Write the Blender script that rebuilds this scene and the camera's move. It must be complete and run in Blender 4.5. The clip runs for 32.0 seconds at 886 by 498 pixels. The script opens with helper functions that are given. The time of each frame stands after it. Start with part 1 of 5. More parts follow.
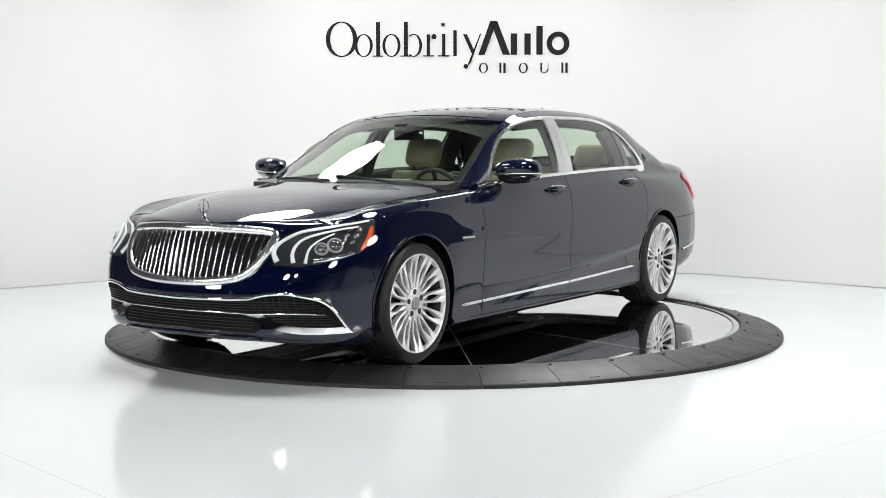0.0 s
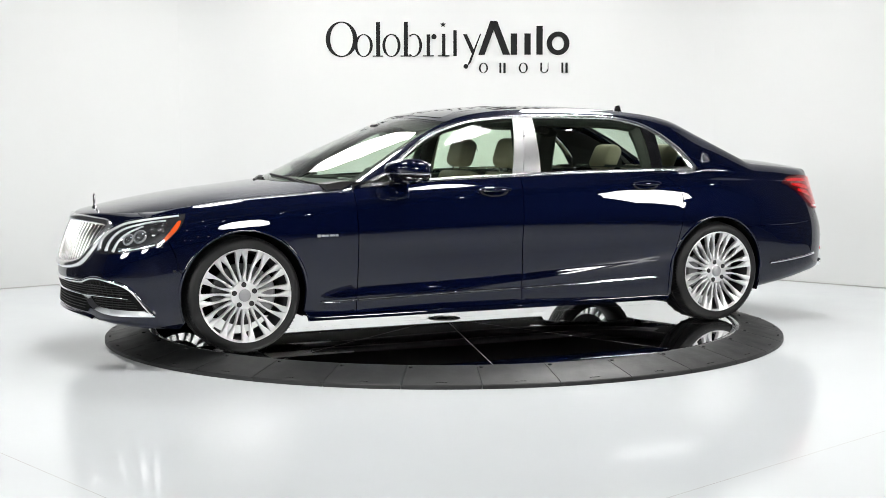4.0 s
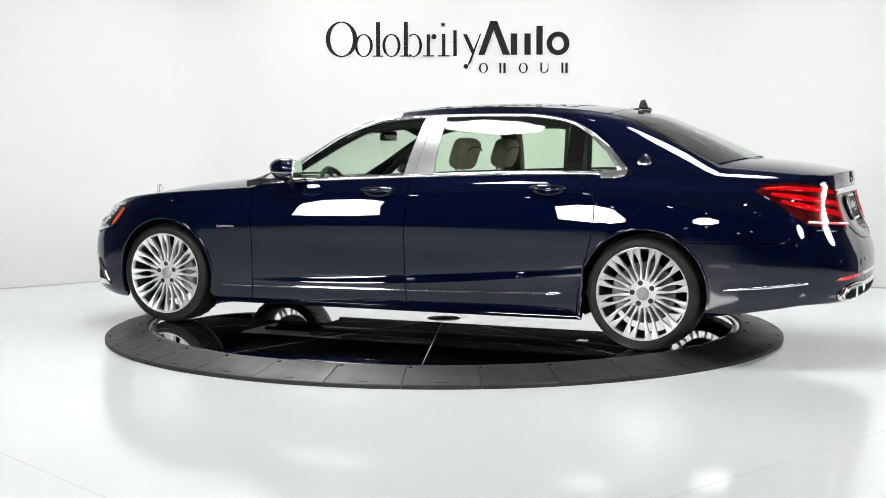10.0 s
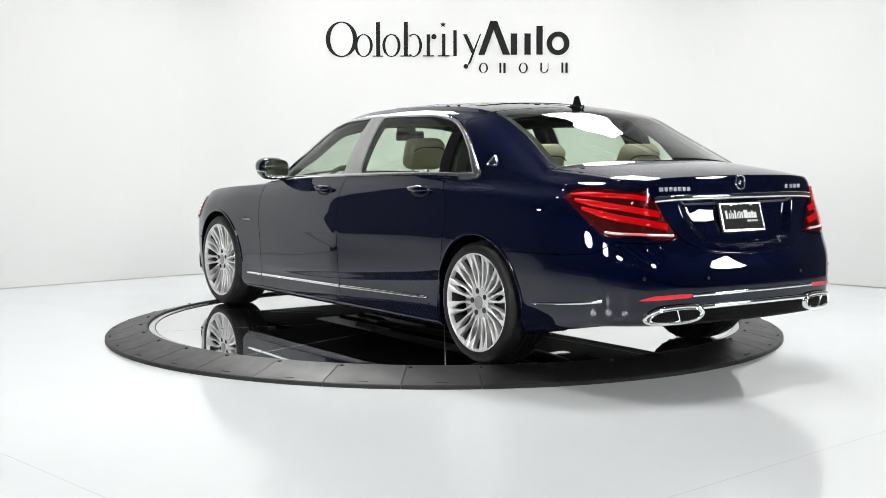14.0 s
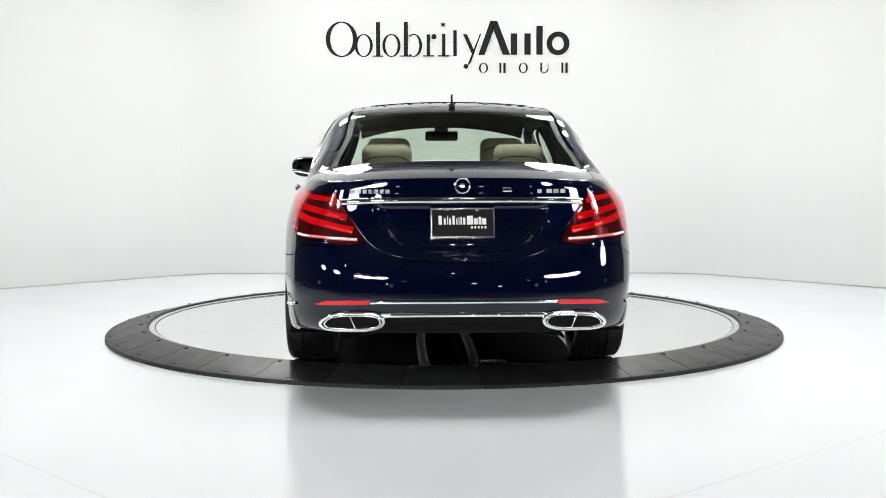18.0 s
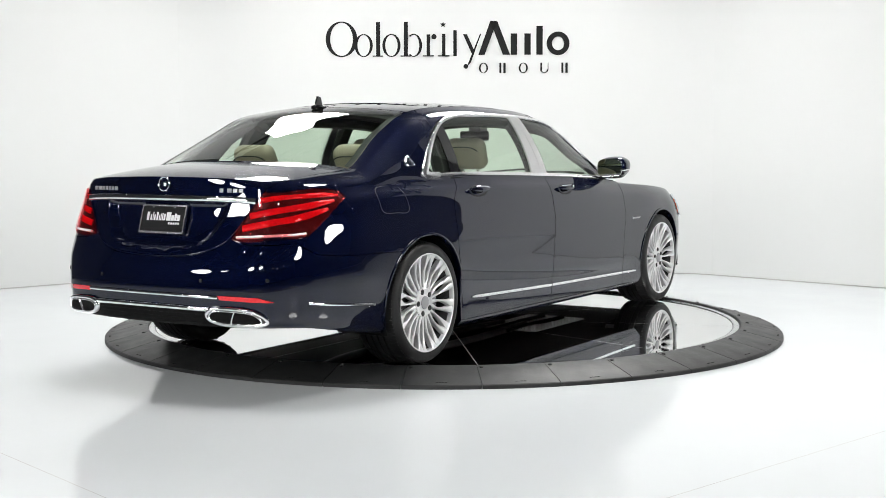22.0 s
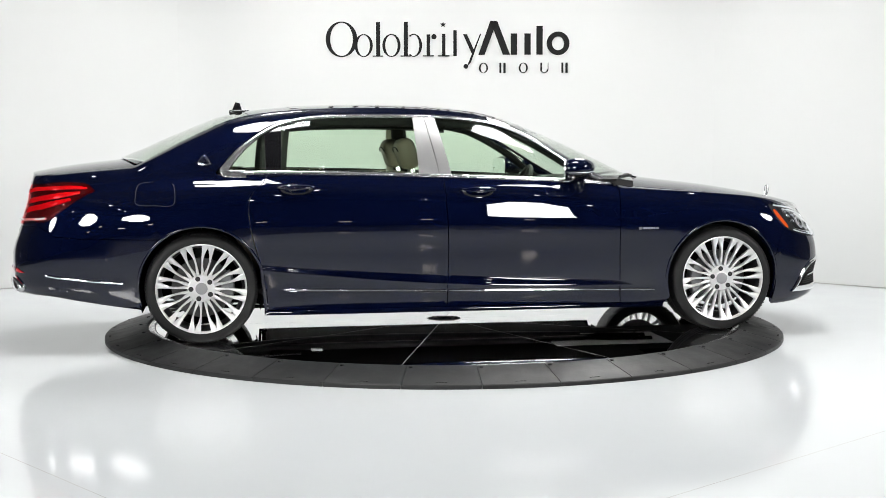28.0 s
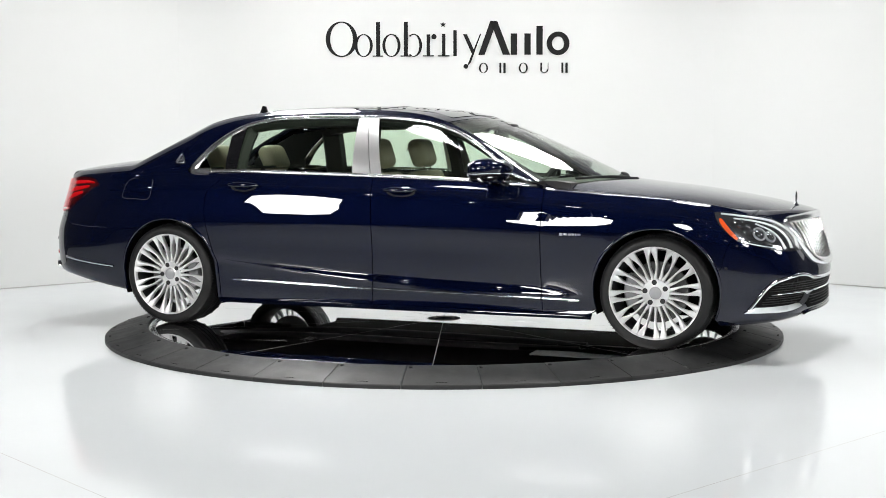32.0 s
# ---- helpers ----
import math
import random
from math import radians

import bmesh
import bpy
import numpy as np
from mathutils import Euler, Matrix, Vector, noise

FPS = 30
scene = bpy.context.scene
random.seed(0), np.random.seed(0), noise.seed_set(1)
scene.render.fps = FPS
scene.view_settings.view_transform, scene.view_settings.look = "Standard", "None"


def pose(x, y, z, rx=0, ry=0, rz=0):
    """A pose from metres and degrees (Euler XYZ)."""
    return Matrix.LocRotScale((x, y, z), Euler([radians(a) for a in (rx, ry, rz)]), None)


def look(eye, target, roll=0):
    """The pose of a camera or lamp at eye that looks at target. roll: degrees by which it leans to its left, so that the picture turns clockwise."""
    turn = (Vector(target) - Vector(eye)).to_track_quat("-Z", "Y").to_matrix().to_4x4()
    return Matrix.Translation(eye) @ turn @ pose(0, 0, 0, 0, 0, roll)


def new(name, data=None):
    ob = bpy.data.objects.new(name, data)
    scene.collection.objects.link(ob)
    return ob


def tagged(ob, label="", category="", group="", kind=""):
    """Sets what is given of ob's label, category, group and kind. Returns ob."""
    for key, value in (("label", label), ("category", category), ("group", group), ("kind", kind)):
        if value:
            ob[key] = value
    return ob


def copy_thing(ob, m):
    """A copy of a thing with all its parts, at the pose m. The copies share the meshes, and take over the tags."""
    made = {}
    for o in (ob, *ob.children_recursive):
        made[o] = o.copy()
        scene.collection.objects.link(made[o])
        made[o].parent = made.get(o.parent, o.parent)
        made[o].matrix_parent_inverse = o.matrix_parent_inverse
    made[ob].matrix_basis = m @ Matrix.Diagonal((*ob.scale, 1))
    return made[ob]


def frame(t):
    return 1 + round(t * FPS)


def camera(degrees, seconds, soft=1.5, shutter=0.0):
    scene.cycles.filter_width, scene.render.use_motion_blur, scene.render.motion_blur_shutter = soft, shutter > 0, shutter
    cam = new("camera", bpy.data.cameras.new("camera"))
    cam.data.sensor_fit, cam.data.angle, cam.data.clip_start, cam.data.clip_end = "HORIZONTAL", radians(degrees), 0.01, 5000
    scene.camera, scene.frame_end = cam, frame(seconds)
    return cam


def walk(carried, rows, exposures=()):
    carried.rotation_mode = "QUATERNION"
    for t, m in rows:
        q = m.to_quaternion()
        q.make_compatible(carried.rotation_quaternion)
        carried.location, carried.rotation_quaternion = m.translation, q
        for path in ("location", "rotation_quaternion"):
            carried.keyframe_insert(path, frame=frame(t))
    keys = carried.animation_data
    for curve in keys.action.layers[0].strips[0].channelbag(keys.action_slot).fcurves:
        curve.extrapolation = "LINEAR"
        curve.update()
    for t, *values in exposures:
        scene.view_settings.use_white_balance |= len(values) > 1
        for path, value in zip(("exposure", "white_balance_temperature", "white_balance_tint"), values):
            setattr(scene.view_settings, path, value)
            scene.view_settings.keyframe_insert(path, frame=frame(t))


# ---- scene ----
# The camera stands still; the car turns on its turntable.
EYE, AIM = (0.0, -8.938, 1.210), (-0.006, -0.067, 0.4974)
cam = camera(38.456, 32.0, soft=0.5)
walk(cam, [(0.0, look(EYE, AIM, -0.144)), (32.0, look(EYE, AIM, -0.144))], exposures=[(0.0, -0.34), (32.0, -0.34)])

FLOOR_Z = -0.065

# ---- light ----
world = bpy.data.worlds.new("studio_air")
scene.world = world
world.use_nodes = True
world.node_tree.nodes["Background"].inputs[0].default_value = (0.9, 0.95, 1.0, 1)
world.node_tree.nodes["Background"].inputs[1].default_value = 0.05


# ---- materials ----
def mat(name, color, rough=0.5, metal=0.0, coat=0.0, spec=0.5, vary=0.0, scale=20.0, bump=0.0, bump_scale=200.0, rvar=0.0, emit=None, emit_k=0.0):
    m = bpy.data.materials.new(name)
    m.use_nodes = True
    t = m.node_tree
    b = t.nodes["Principled BSDF"]
    b.inputs["Base Color"].default_value = (*color, 1)
    b.inputs["Roughness"].default_value = rough
    b.inputs["Metallic"].default_value = metal
    b.inputs["Coat Weight"].default_value = coat
    b.inputs["Coat Roughness"].default_value = 0.015
    b.inputs["Specular IOR Level"].default_value = spec
    if emit:
        b.inputs["Emission Color"].default_value = (*emit, 1)
        b.inputs["Emission Strength"].default_value = emit_k
    if vary or rvar:
        co = t.nodes.new("ShaderNodeTexCoord")
        n1 = t.nodes.new("ShaderNodeTexNoise")
        n1.inputs["Scale"].default_value = scale
        n1.inputs["Detail"].default_value = 8
        n1.inputs["Roughness"].default_value = 0.65
        t.links.new(co.outputs["Object"], n1.inputs["Vector"])
        if vary:
            mx = t.nodes.new("ShaderNodeMix")
            mx.data_type = "RGBA"
            mx.inputs["A"].default_value = (*[c * (1 - vary) for c in color], 1)
            mx.inputs["B"].default_value = (*[min(1, c * (1 + vary)) for c in color], 1)
            t.links.new(n1.outputs["Fac"], mx.inputs["Factor"])
            t.links.new(mx.outputs["Result"], b.inputs["Base Color"])
        if rvar:
            mr = t.nodes.new("ShaderNodeMapRange")
            mr.inputs["From Min"].default_value, mr.inputs["From Max"].default_value = 0.3, 0.7
            mr.inputs["To Min"].default_value, mr.inputs["To Max"].default_value = max(0.0, rough - rvar), rough + rvar
            t.links.new(n1.outputs["Fac"], mr.inputs["Value"])
            t.links.new(mr.outputs["Result"], b.inputs["Roughness"])
    if bump:
        co = t.nodes.new("ShaderNodeTexCoord")
        n2 = t.nodes.new("ShaderNodeTexNoise")
        n2.inputs["Scale"].default_value = bump_scale
        n2.inputs["Detail"].default_value = 4
        bp = t.nodes.new("ShaderNodeBump")
        bp.inputs["Strength"].default_value = bump
        bp.inputs["Distance"].default_value = 0.002
        t.links.new(co.outputs["Object"], n2.inputs["Vector"])
        t.links.new(n2.outputs["Fac"], bp.inputs["Height"])
        t.links.new(bp.outputs["Normal"], b.inputs["Normal"])
    return m


def glass(name, tint, gloss=0.045):
    """A thin pane: it lets tinted light through and mirrors by its Fresnel gloss."""
    m = bpy.data.materials.new(name)
    m.use_nodes = True
    t = m.node_tree
    t.nodes.clear()
    out = t.nodes.new("ShaderNodeOutputMaterial")
    tr, gl = t.nodes.new("ShaderNodeBsdfTransparent"), t.nodes.new("ShaderNodeBsdfGlossy")
    lw, pw = t.nodes.new("ShaderNodeLayerWeight"), t.nodes.new("ShaderNodeMath")
    ma, mx = t.nodes.new("ShaderNodeMath"), t.nodes.new("ShaderNodeMixShader")
    tr.inputs["Color"].default_value = (*tint, 1)
    gl.inputs["Color"].default_value = (1, 1, 1, 1)
    gl.inputs["Roughness"].default_value = 0.006
    lw.inputs["Blend"].default_value = 0.5
    pw.operation, ma.operation = "POWER", "MULTIPLY_ADD"
    pw.inputs[1].default_value = 4.6
    ma.inputs[1].default_value, ma.inputs[2].default_value = 0.94, gloss
    t.links.new(lw.outputs["Facing"], pw.inputs[0])
    t.links.new(pw.outputs[0], ma.inputs[0])
    t.links.new(ma.outputs[0], mx.inputs[0])
    t.links.new(tr.outputs[0], mx.inputs[1])
    t.links.new(gl.outputs[0], mx.inputs[2])
    t.links.new(mx.outputs[0], out.inputs[0])
    return m


PAINT = mat("blue_paint", (0.0009, 0.0024, 0.0150), 0.42, 0.30, coat=1.0, spec=0.0, vary=0.10, scale=9)
PAINT.node_tree.nodes["Principled BSDF"].inputs["Coat Roughness"].default_value = 0.003
PAINT.node_tree.nodes["Principled BSDF"].inputs["Coat IOR"].default_value = 1.58
CHROME = mat("chrome", (0.86, 0.87, 0.88), 0.05, 1.0, rvar=0.03, scale=30)
TRIM = mat("polished_aluminium", (0.88, 0.885, 0.89), 0.20, 1.0, rvar=0.05, scale=30)
SATIN = mat("brushed_aluminium", (0.74, 0.74, 0.745), 0.30, 1.0, rvar=0.03, scale=14)
ALLOY = mat("alloy_silver", (0.76, 0.76, 0.765), 0.32, 0.55, coat=0.2, vary=0.03, scale=8, rvar=0.03)
TYRE = mat("tyre_rubber", (0.006, 0.006, 0.0063), 0.46, spec=0.35, vary=0.3, scale=14, rvar=0.12, bump=0.3)
PLASTIC = mat("black_plastic", (0.008, 0.008, 0.009), 0.45, spec=0.3, vary=0.2, scale=30, bump=0.1, bump_scale=400)
PIANO = mat("gloss_black", (0.006, 0.006, 0.007), 0.08, coat=0.6, vary=0.1, scale=20)
UNDER = mat("underbody_black", (0.003, 0.003, 0.0032), 0.9, spec=0.06, vary=0.3, scale=12)
LINER = mat("wheel_liner", (0.005, 0.005, 0.005), 0.9, spec=0.1, vary=0.3, scale=40, bump=0.3)
LEATHER = mat("beige_leather", (0.30, 0.262, 0.195), 0.48, vary=0.08, scale=60, bump=0.25, bump_scale=350)
DARKTRIM = mat("dark_cabin_trim", (0.011, 0.0105, 0.0105), 0.6, vary=0.2, scale=40, bump=0.15)
WOOD = mat("dark_wood_trim", (0.05, 0.025, 0.015), 0.2, coat=0.5, vary=0.4, scale=18)
HEADLINING = mat("grey_headlining", (0.022, 0.021, 0.020), 0.9, vary=0.08, scale=200, bump=0.2)
CARPET = mat("cabin_carpet", (0.03, 0.027, 0.024), 0.95, vary=0.2, scale=300, bump=0.4)
CLEAR = glass("clear_lens", (0.94, 0.96, 0.97))
WINDSCREEN = glass("green_windscreen_glass", (0.80, 0.88, 0.80))
TINTED = glass("green_side_glass", (0.80, 0.90, 0.79))
RED = mat("red_reflector", (0.62, 0.006, 0.014), 0.12, coat=1.0, vary=0.55, scale=90, bump=0.8, bump_scale=70)
DARKRED = mat("dark_red_plastic", (0.050, 0.0010, 0.0022), 0.2, coat=1.0, vary=0.2, scale=50)
AMBER = mat("amber_reflector", (0.70, 0.085, 0.012), 0.15, coat=1.0, vary=0.15, scale=120)
LAMP_SILVER = mat("lamp_reflector", (0.85, 0.86, 0.88), 0.1, 1.0, vary=0.05, scale=60)
DRL = mat("light_guide_white", (0.85, 0.87, 0.88), 0.22, 0.15, coat=0.8, vary=0.03, scale=90)
BRAKE = mat("brake_steel", (0.12, 0.12, 0.12), 0.45, 1.0, vary=0.15, scale=25, rvar=0.1)
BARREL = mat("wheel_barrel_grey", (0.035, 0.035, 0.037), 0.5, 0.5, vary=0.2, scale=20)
CALIPER = mat("caliper_grey", (0.30, 0.30, 0.31), 0.4, 0.5, vary=0.1, scale=20)
WHITE_WALL = mat("white_wall_paint", (0.675, 0.684, 0.678), 0.55, vary=0.012, scale=1.2, bump=0.05, bump_scale=60)
WHITE_FLOOR = mat("white_floor_epoxy", (0.72, 0.752, 0.768), 0.085, vary=0.02, scale=1.5, rvar=0.025, bump=0.02, bump_scale=8, coat=0.0, spec=0.45)
DARK_FLOOR = mat("dark_hall_floor", (0.06, 0.06, 0.062), 0.55, vary=0.25, scale=2.0, rvar=0.1, bump=0.1, bump_scale=30)
DARK_WALL = mat("dark_studio_wall", (0.035, 0.036, 0.04), 0.9, vary=0.2, scale=3)
TRUSS = mat("dark_truss_paint", (0.03, 0.03, 0.032), 0.5, vary=0.2, scale=9)
MIRROR_FLOOR = mat("polished_metal_disc", (0.90, 0.905, 0.91), 0.025, 1.0, vary=0.02, scale=2.5, rvar=0.012)
RING_BLACK = mat("ramp_black_composite", (0.016, 0.0165, 0.017), 0.45, spec=0.4, vary=0.22, scale=7, rvar=0.08, bump=0.25, bump_scale=120)
PLATE_SEAM = mat("grey_plate_seam", (0.30, 0.30, 0.30), 0.6, vary=0.2, scale=9)
_t = RING_BLACK.node_tree
_hs, _oi, _mr = _t.nodes.new("ShaderNodeHueSaturation"), _t.nodes.new("ShaderNodeObjectInfo"), _t.nodes.new("ShaderNodeMapRange")
_mr.inputs["To Min"].default_value, _mr.inputs["To Max"].default_value = 0.72, 1.35
_bs = _t.nodes["Principled BSDF"]
_t.links.new(_oi.outputs["Random"], _mr.inputs["Value"])
_t.links.new(_mr.outputs["Result"], _hs.inputs["Value"])
_t.links.new(_bs.inputs["Base Color"].links[0].from_socket, _hs.inputs["Color"])
_t.links.new(_hs.outputs["Color"], _bs.inputs["Base Color"])
STEEL = mat("steel_trim", (0.72, 0.73, 0.74), 0.18, 1.0, vary=0.05, scale=20, rvar=0.06)
SEAM = mat("dark_seam", (0.02, 0.02, 0.021), 0.7, vary=0.2, scale=30)
INTAKE = mat("black_mesh_plastic", (0.004, 0.004, 0.0042), 0.7, spec=0.12, vary=0.3, scale=60, bump=0.2)
SHIELD = mat("dull_light_metal", (0.48, 0.48, 0.47), 0.5, 0.3, vary=0.15, scale=15)
SIGN = mat("sign_black", (0.010, 0.0105, 0.0105), 0.7, spec=0.2, vary=0.12, scale=12)
SILVER_PLASTIC = mat("silver_plate_frame", (0.34, 0.34, 0.35), 0.35, 0.4, vary=0.05, scale=60)
SIGN_WHITE = mat("plate_white", (0.82, 0.82, 0.82), 0.4, vary=0.03, scale=60)
LAMP_GREY = mat("lamp_housing_grey", (0.035, 0.035, 0.038), 0.22, 0.4, vary=0.25, scale=30)
PLATE_BLACK = mat("plate_black", (0.008, 0.008, 0.009), 0.6, spec=0.2, vary=0.2, scale=40)
SOFTBOX = mat("softbox_diffuser", (0.9, 0.9, 0.9), 0.6, vary=0.01, emit=(1.0, 0.99, 0.975), emit_k=42.0)
BULB = mat("small_lamp_glass", (0.9, 0.9, 0.9), 0.4, vary=0.01, emit=(1.0, 0.99, 0.97), emit_k=150.0)

BULB_SOFT = mat("warm_light_diffuser", (0.9, 0.88, 0.85), 0.5, vary=0.01, emit=(1.0, 0.90, 0.80), emit_k=18.0)


# ---- mesh tools ----
def finish(name, me, material, parent, label=""):
    ob = new(name, me)
    if not me.materials:
        me.materials.append(material)
    if parent:
        ob.parent = parent
    if label:
        tagged(ob, label)
    return ob


def part(name, bm, material, parent, label="", smooth=40):
    """One bmesh as one mesh object under a thing or a part."""
    bmesh.ops.recalc_face_normals(bm, faces=bm.faces[:])
    if smooth:
        lim = radians(smooth)
        for f in bm.faces:
            f.smooth = True
        for e in bm.edges:
            e.smooth = len(e.link_faces) == 2 and e.calc_face_angle(0) < lim
    me = bpy.data.meshes.new(name)
    bm.to_mesh(me)
    bm.free()
    return finish(name, me, material, parent, label)


def raw(name, verts, faces, material, parent, label="", smooth=40):
    bm = bmesh.new()
    vs = [bm.verts.new(v) for v in verts]
    for f in faces:
        try:
            bm.faces.new([vs[i] for i in f])
        except ValueError:
            pass
    return part(name, bm, material, parent, label, smooth)


def box(bm, lo, hi, m=None, bevel=0.0, seg=2):
    b = bmesh.new()
    bmesh.ops.create_cube(b, size=1)
    for v in b.verts:
        v.co = Vector([(lo[i] + hi[i]) / 2 + v.co[i] * (hi[i] - lo[i]) for i in range(3)])
    if bevel:
        bmesh.ops.bevel(b, geom=b.edges[:], offset=bevel, segments=seg, profile=0.5, affect="EDGES")
    join(bm, b, m)


def join(bm, other, m=None):
    if m is not None:
        other.transform(m)
    me = bpy.data.meshes.new("tmp")
    other.to_mesh(me)
    other.free()
    bm.from_mesh(me)
    bpy.data.meshes.remove(me)


def lathe(bm, prof, n=64, axis="z", a0=0.0, a1=2 * math.pi, m=None):
    """Turns the profile (radius, height) about an axis."""
    full = abs(a1 - a0 - 2 * math.pi) < 1e-6
    b = bmesh.new()
    rings = []
    for i in range(n if full else n + 1):
        a = a0 + (a1 - a0) * i / n
        c, s = math.cos(a), math.sin(a)
        rings.append([b.verts.new((r * c, r * s, h) if axis == "z" else (r * c, h, r * s)) for r, h in prof])
    for i in range(n):
        p, q = rings[i], rings[(i + 1) % len(rings)]
        for k in range(len(prof) - 1):
            try:
                b.faces.new((p[k], q[k], q[k + 1], p[k + 1]))
            except ValueError:
                pass
    bmesh.ops.remove_doubles(b, verts=b.verts[:], dist=1e-6)
    join(bm, b, m)


def tube(bm, pts, r, n=10, close=False, flat=1.0):
    pts = [Vector(p) for p in pts]
    rings = []
    N = len(pts)
    up = None
    for i, p in enumerate(pts):
        a, b = (pts[(i - 1) % N], pts[(i + 1) % N]) if close else (pts[max(i - 1, 0)], pts[min(i + 1, N - 1)])
        t = (b - a).normalized()
        if up is None:
            up = Vector((0, 0, 1)) if abs(t.z) < 0.9 else Vector((1, 0, 0))
        sd = t.cross(up).normalized()
        up = sd.cross(t).normalized()
        rr = r[i] if isinstance(r, (list, tuple)) else r
        rings.append([bm.verts.new(p + sd * (rr * math.cos(2 * math.pi * k / n)) + up * (rr * flat * math.sin(2 * math.pi * k / n))) for k in range(n)])
    for i in range(N if close else N - 1):
        p, q = rings[i], rings[(i + 1) % N]
        for k in range(n):
            bm.faces.new((p[k], p[(k + 1) % n], q[(k + 1) % n], q[k]))
    if not close:
        bm.faces.new(rings[0][::-1])
        bm.faces.new(rings[-1])


def prism(bm, pts2, place, depth):
    """A flat outline given thickness. place(u, v, h) gives the point at height h over the plane."""
    lo = [bm.verts.new(place(u, v, 0)) for u, v in pts2]
    hi = [bm.verts.new(place(u, v, depth)) for u, v in pts2]
    bm.faces.new(hi)
    bm.faces.new(lo[::-1])
    n = len(pts2)
    for i in range(n):
        bm.faces.new((lo[i], lo[(i + 1) % n], hi[(i + 1) % n], hi[i]))


def spl(pts, n=8, close=False):
    """A smooth line through the points."""
    P = np.array(pts, float)
    N = len(P)
    out = []
    for i in range(N if close else N - 1):
        if close:
            a, b, c, d = P[(i - 1) % N], P[i], P[(i + 1) % N], P[(i + 2) % N]
        else:
            a, b, c, d = P[max(i - 1, 0)], P[i], P[i + 1], P[min(i + 2, N - 1)]
        for k in range(n):
            t = k / n
            out.append(0.5 * ((2 * b) + (c - a) * t + (2 * a - 5 * b + 4 * c - d) * t * t + (3 * b - a - 3 * c + d) * t ** 3))
    if not close:
        out.append(P[-1])
    return [tuple(o) for o in out]


def dense(pts, step=0.03, close=True):
    out = []
    n = len(pts)
    for i in range(n if close else n - 1):
        a, b = np.array(pts[i], float), np.array(pts[(i + 1) % n], float)
        k = max(1, int(np.ceil(np.linalg.norm(b - a) / step)))
        out += [tuple(a + (b - a) * j / k) for j in range(k)]
    if not close:
        out.append(tuple(pts[-1]))
    return out


# ---- the car's skin: sections along its outline, and a top sheet ----
def slopes(x, y):
    """Monotone cubic slopes along axis 0."""
    h = np.diff(x)
    h = h.reshape(-1, *([1] * (y.ndim - 1)))
    d = np.diff(y, axis=0) / h
    m = np.zeros_like(y)
    m[0], m[-1] = d[0], d[-1]
    w1, w2 = 2 * h[1:] + h[:-1], h[1:] + 2 * h[:-1]
    with np.errstate(divide="ignore", invalid="ignore"):
        hm = (w1 + w2) / (w1 / d[:-1] + w2 / d[1:])
    m[1:-1] = np.where(d[:-1] * d[1:] > 0, hm, 0)
    return m


def hermite(x, y, m, q):
    q = np.clip(q, x[0], x[-1])
    i = np.clip(np.searchsorted(x, q, side="right") - 1, 0, len(x) - 2)
    h = x[i + 1] - x[i]
    t = (q - x[i]) / h
    if y.ndim > 1:
        t, h = t[:, None], h[:, None]
    return ((1 + 2 * t) * (1 - t) ** 2 * y[i] + t * (1 - t) ** 2 * h * m[i] + t * t * (3 - 2 * t) * y[i + 1] + t * t * (t - 1) * h * m[i + 1])


class Line:
    def __init__(self, *pairs):
        p = np.array(sorted(pairs), float)
        self.x, self.y = p[:, 0], p[:, 1]
        self.m = slopes(self.x, self.y)

    def __call__(self, q):
        return hermite(self.x, self.y, self.m, np.atleast_1d(np.asarray(q, float)))


# centre line of the top, bow of its cross lines and its crown
HOOD_L = Line((1.0, 1.022), (1.33, 1.002), (1.5, 0.982), (1.78, 0.95), (2.05, 0.908), (2.25, 0.872), (2.38, 0.842), (2.47, 0.816), (2.54, 0.785), (2.6, 0.75))
SCREEN_L = Line((1.5, 0.90), (1.33, 0.985), (1.2, 1.051), (1.1, 1.099), (0.8, 1.235), (0.5, 1.357), (0.3, 1.423), (0.1, 1.463), (-0.2, 1.489), (-0.6, 1.499), (-1.0, 1.489),
                (-1.3, 1.466), (-1.54, 1.424), (-1.77, 1.336), (-2.0, 1.239), (-2.2, 1.150), (-2.3, 1.104))
TRUNK_L = Line((-2.0, 1.165), (-2.22, 1.136), (-2.4, 1.117), (-2.6, 1.090), (-2.72, 1.067), (-2.80, 1.048))
BOW = Line((2.6, 0.06), (2.2, 0.15), (1.8, 0.3), (1.3, 0.56), (0.8, 0.5), (0.4, 0.3), (0.0, 0.1), (-0.6, 0.0), (-1.2, -0.08), (-1.6, -0.2), (-2.1, -0.3), (-2.4, -0.25), (-2.8, -0.1))
CROWN = Line((2.6, 0.25), (2.3, 0.16), (2.0, 0.092), (1.7, 0.066), (1.4, 0.060), (1.0, 0.070), (0.5, 0.085), (0.0, 0.098), (-0.8, 0.1), (-1.3, 0.10), (-1.7, 0.095), (-2.2, 0.08), (-2.75, 0.07))


def ztop(x, y):
    x, y = np.atleast_1d(np.asarray(x, float)), np.atleast_1d(np.asarray(y, float))
    xb = x + BOW(x) * y * y
    z = SCREEN_L(xb)
    z = np.where(xb > 1.33, HOOD_L(xb), z)
    z = np.where(xb < -2.215, TRUNK_L(xb), z)
    # hood and trunk lid are flatter in the middle than the glass and roof
    bend = np.where((xb > 1.33) | (xb < -2.215), 0.32 * y * y + 1.48 * y ** 4, y * y)
    return z - CROWN(x) * bend


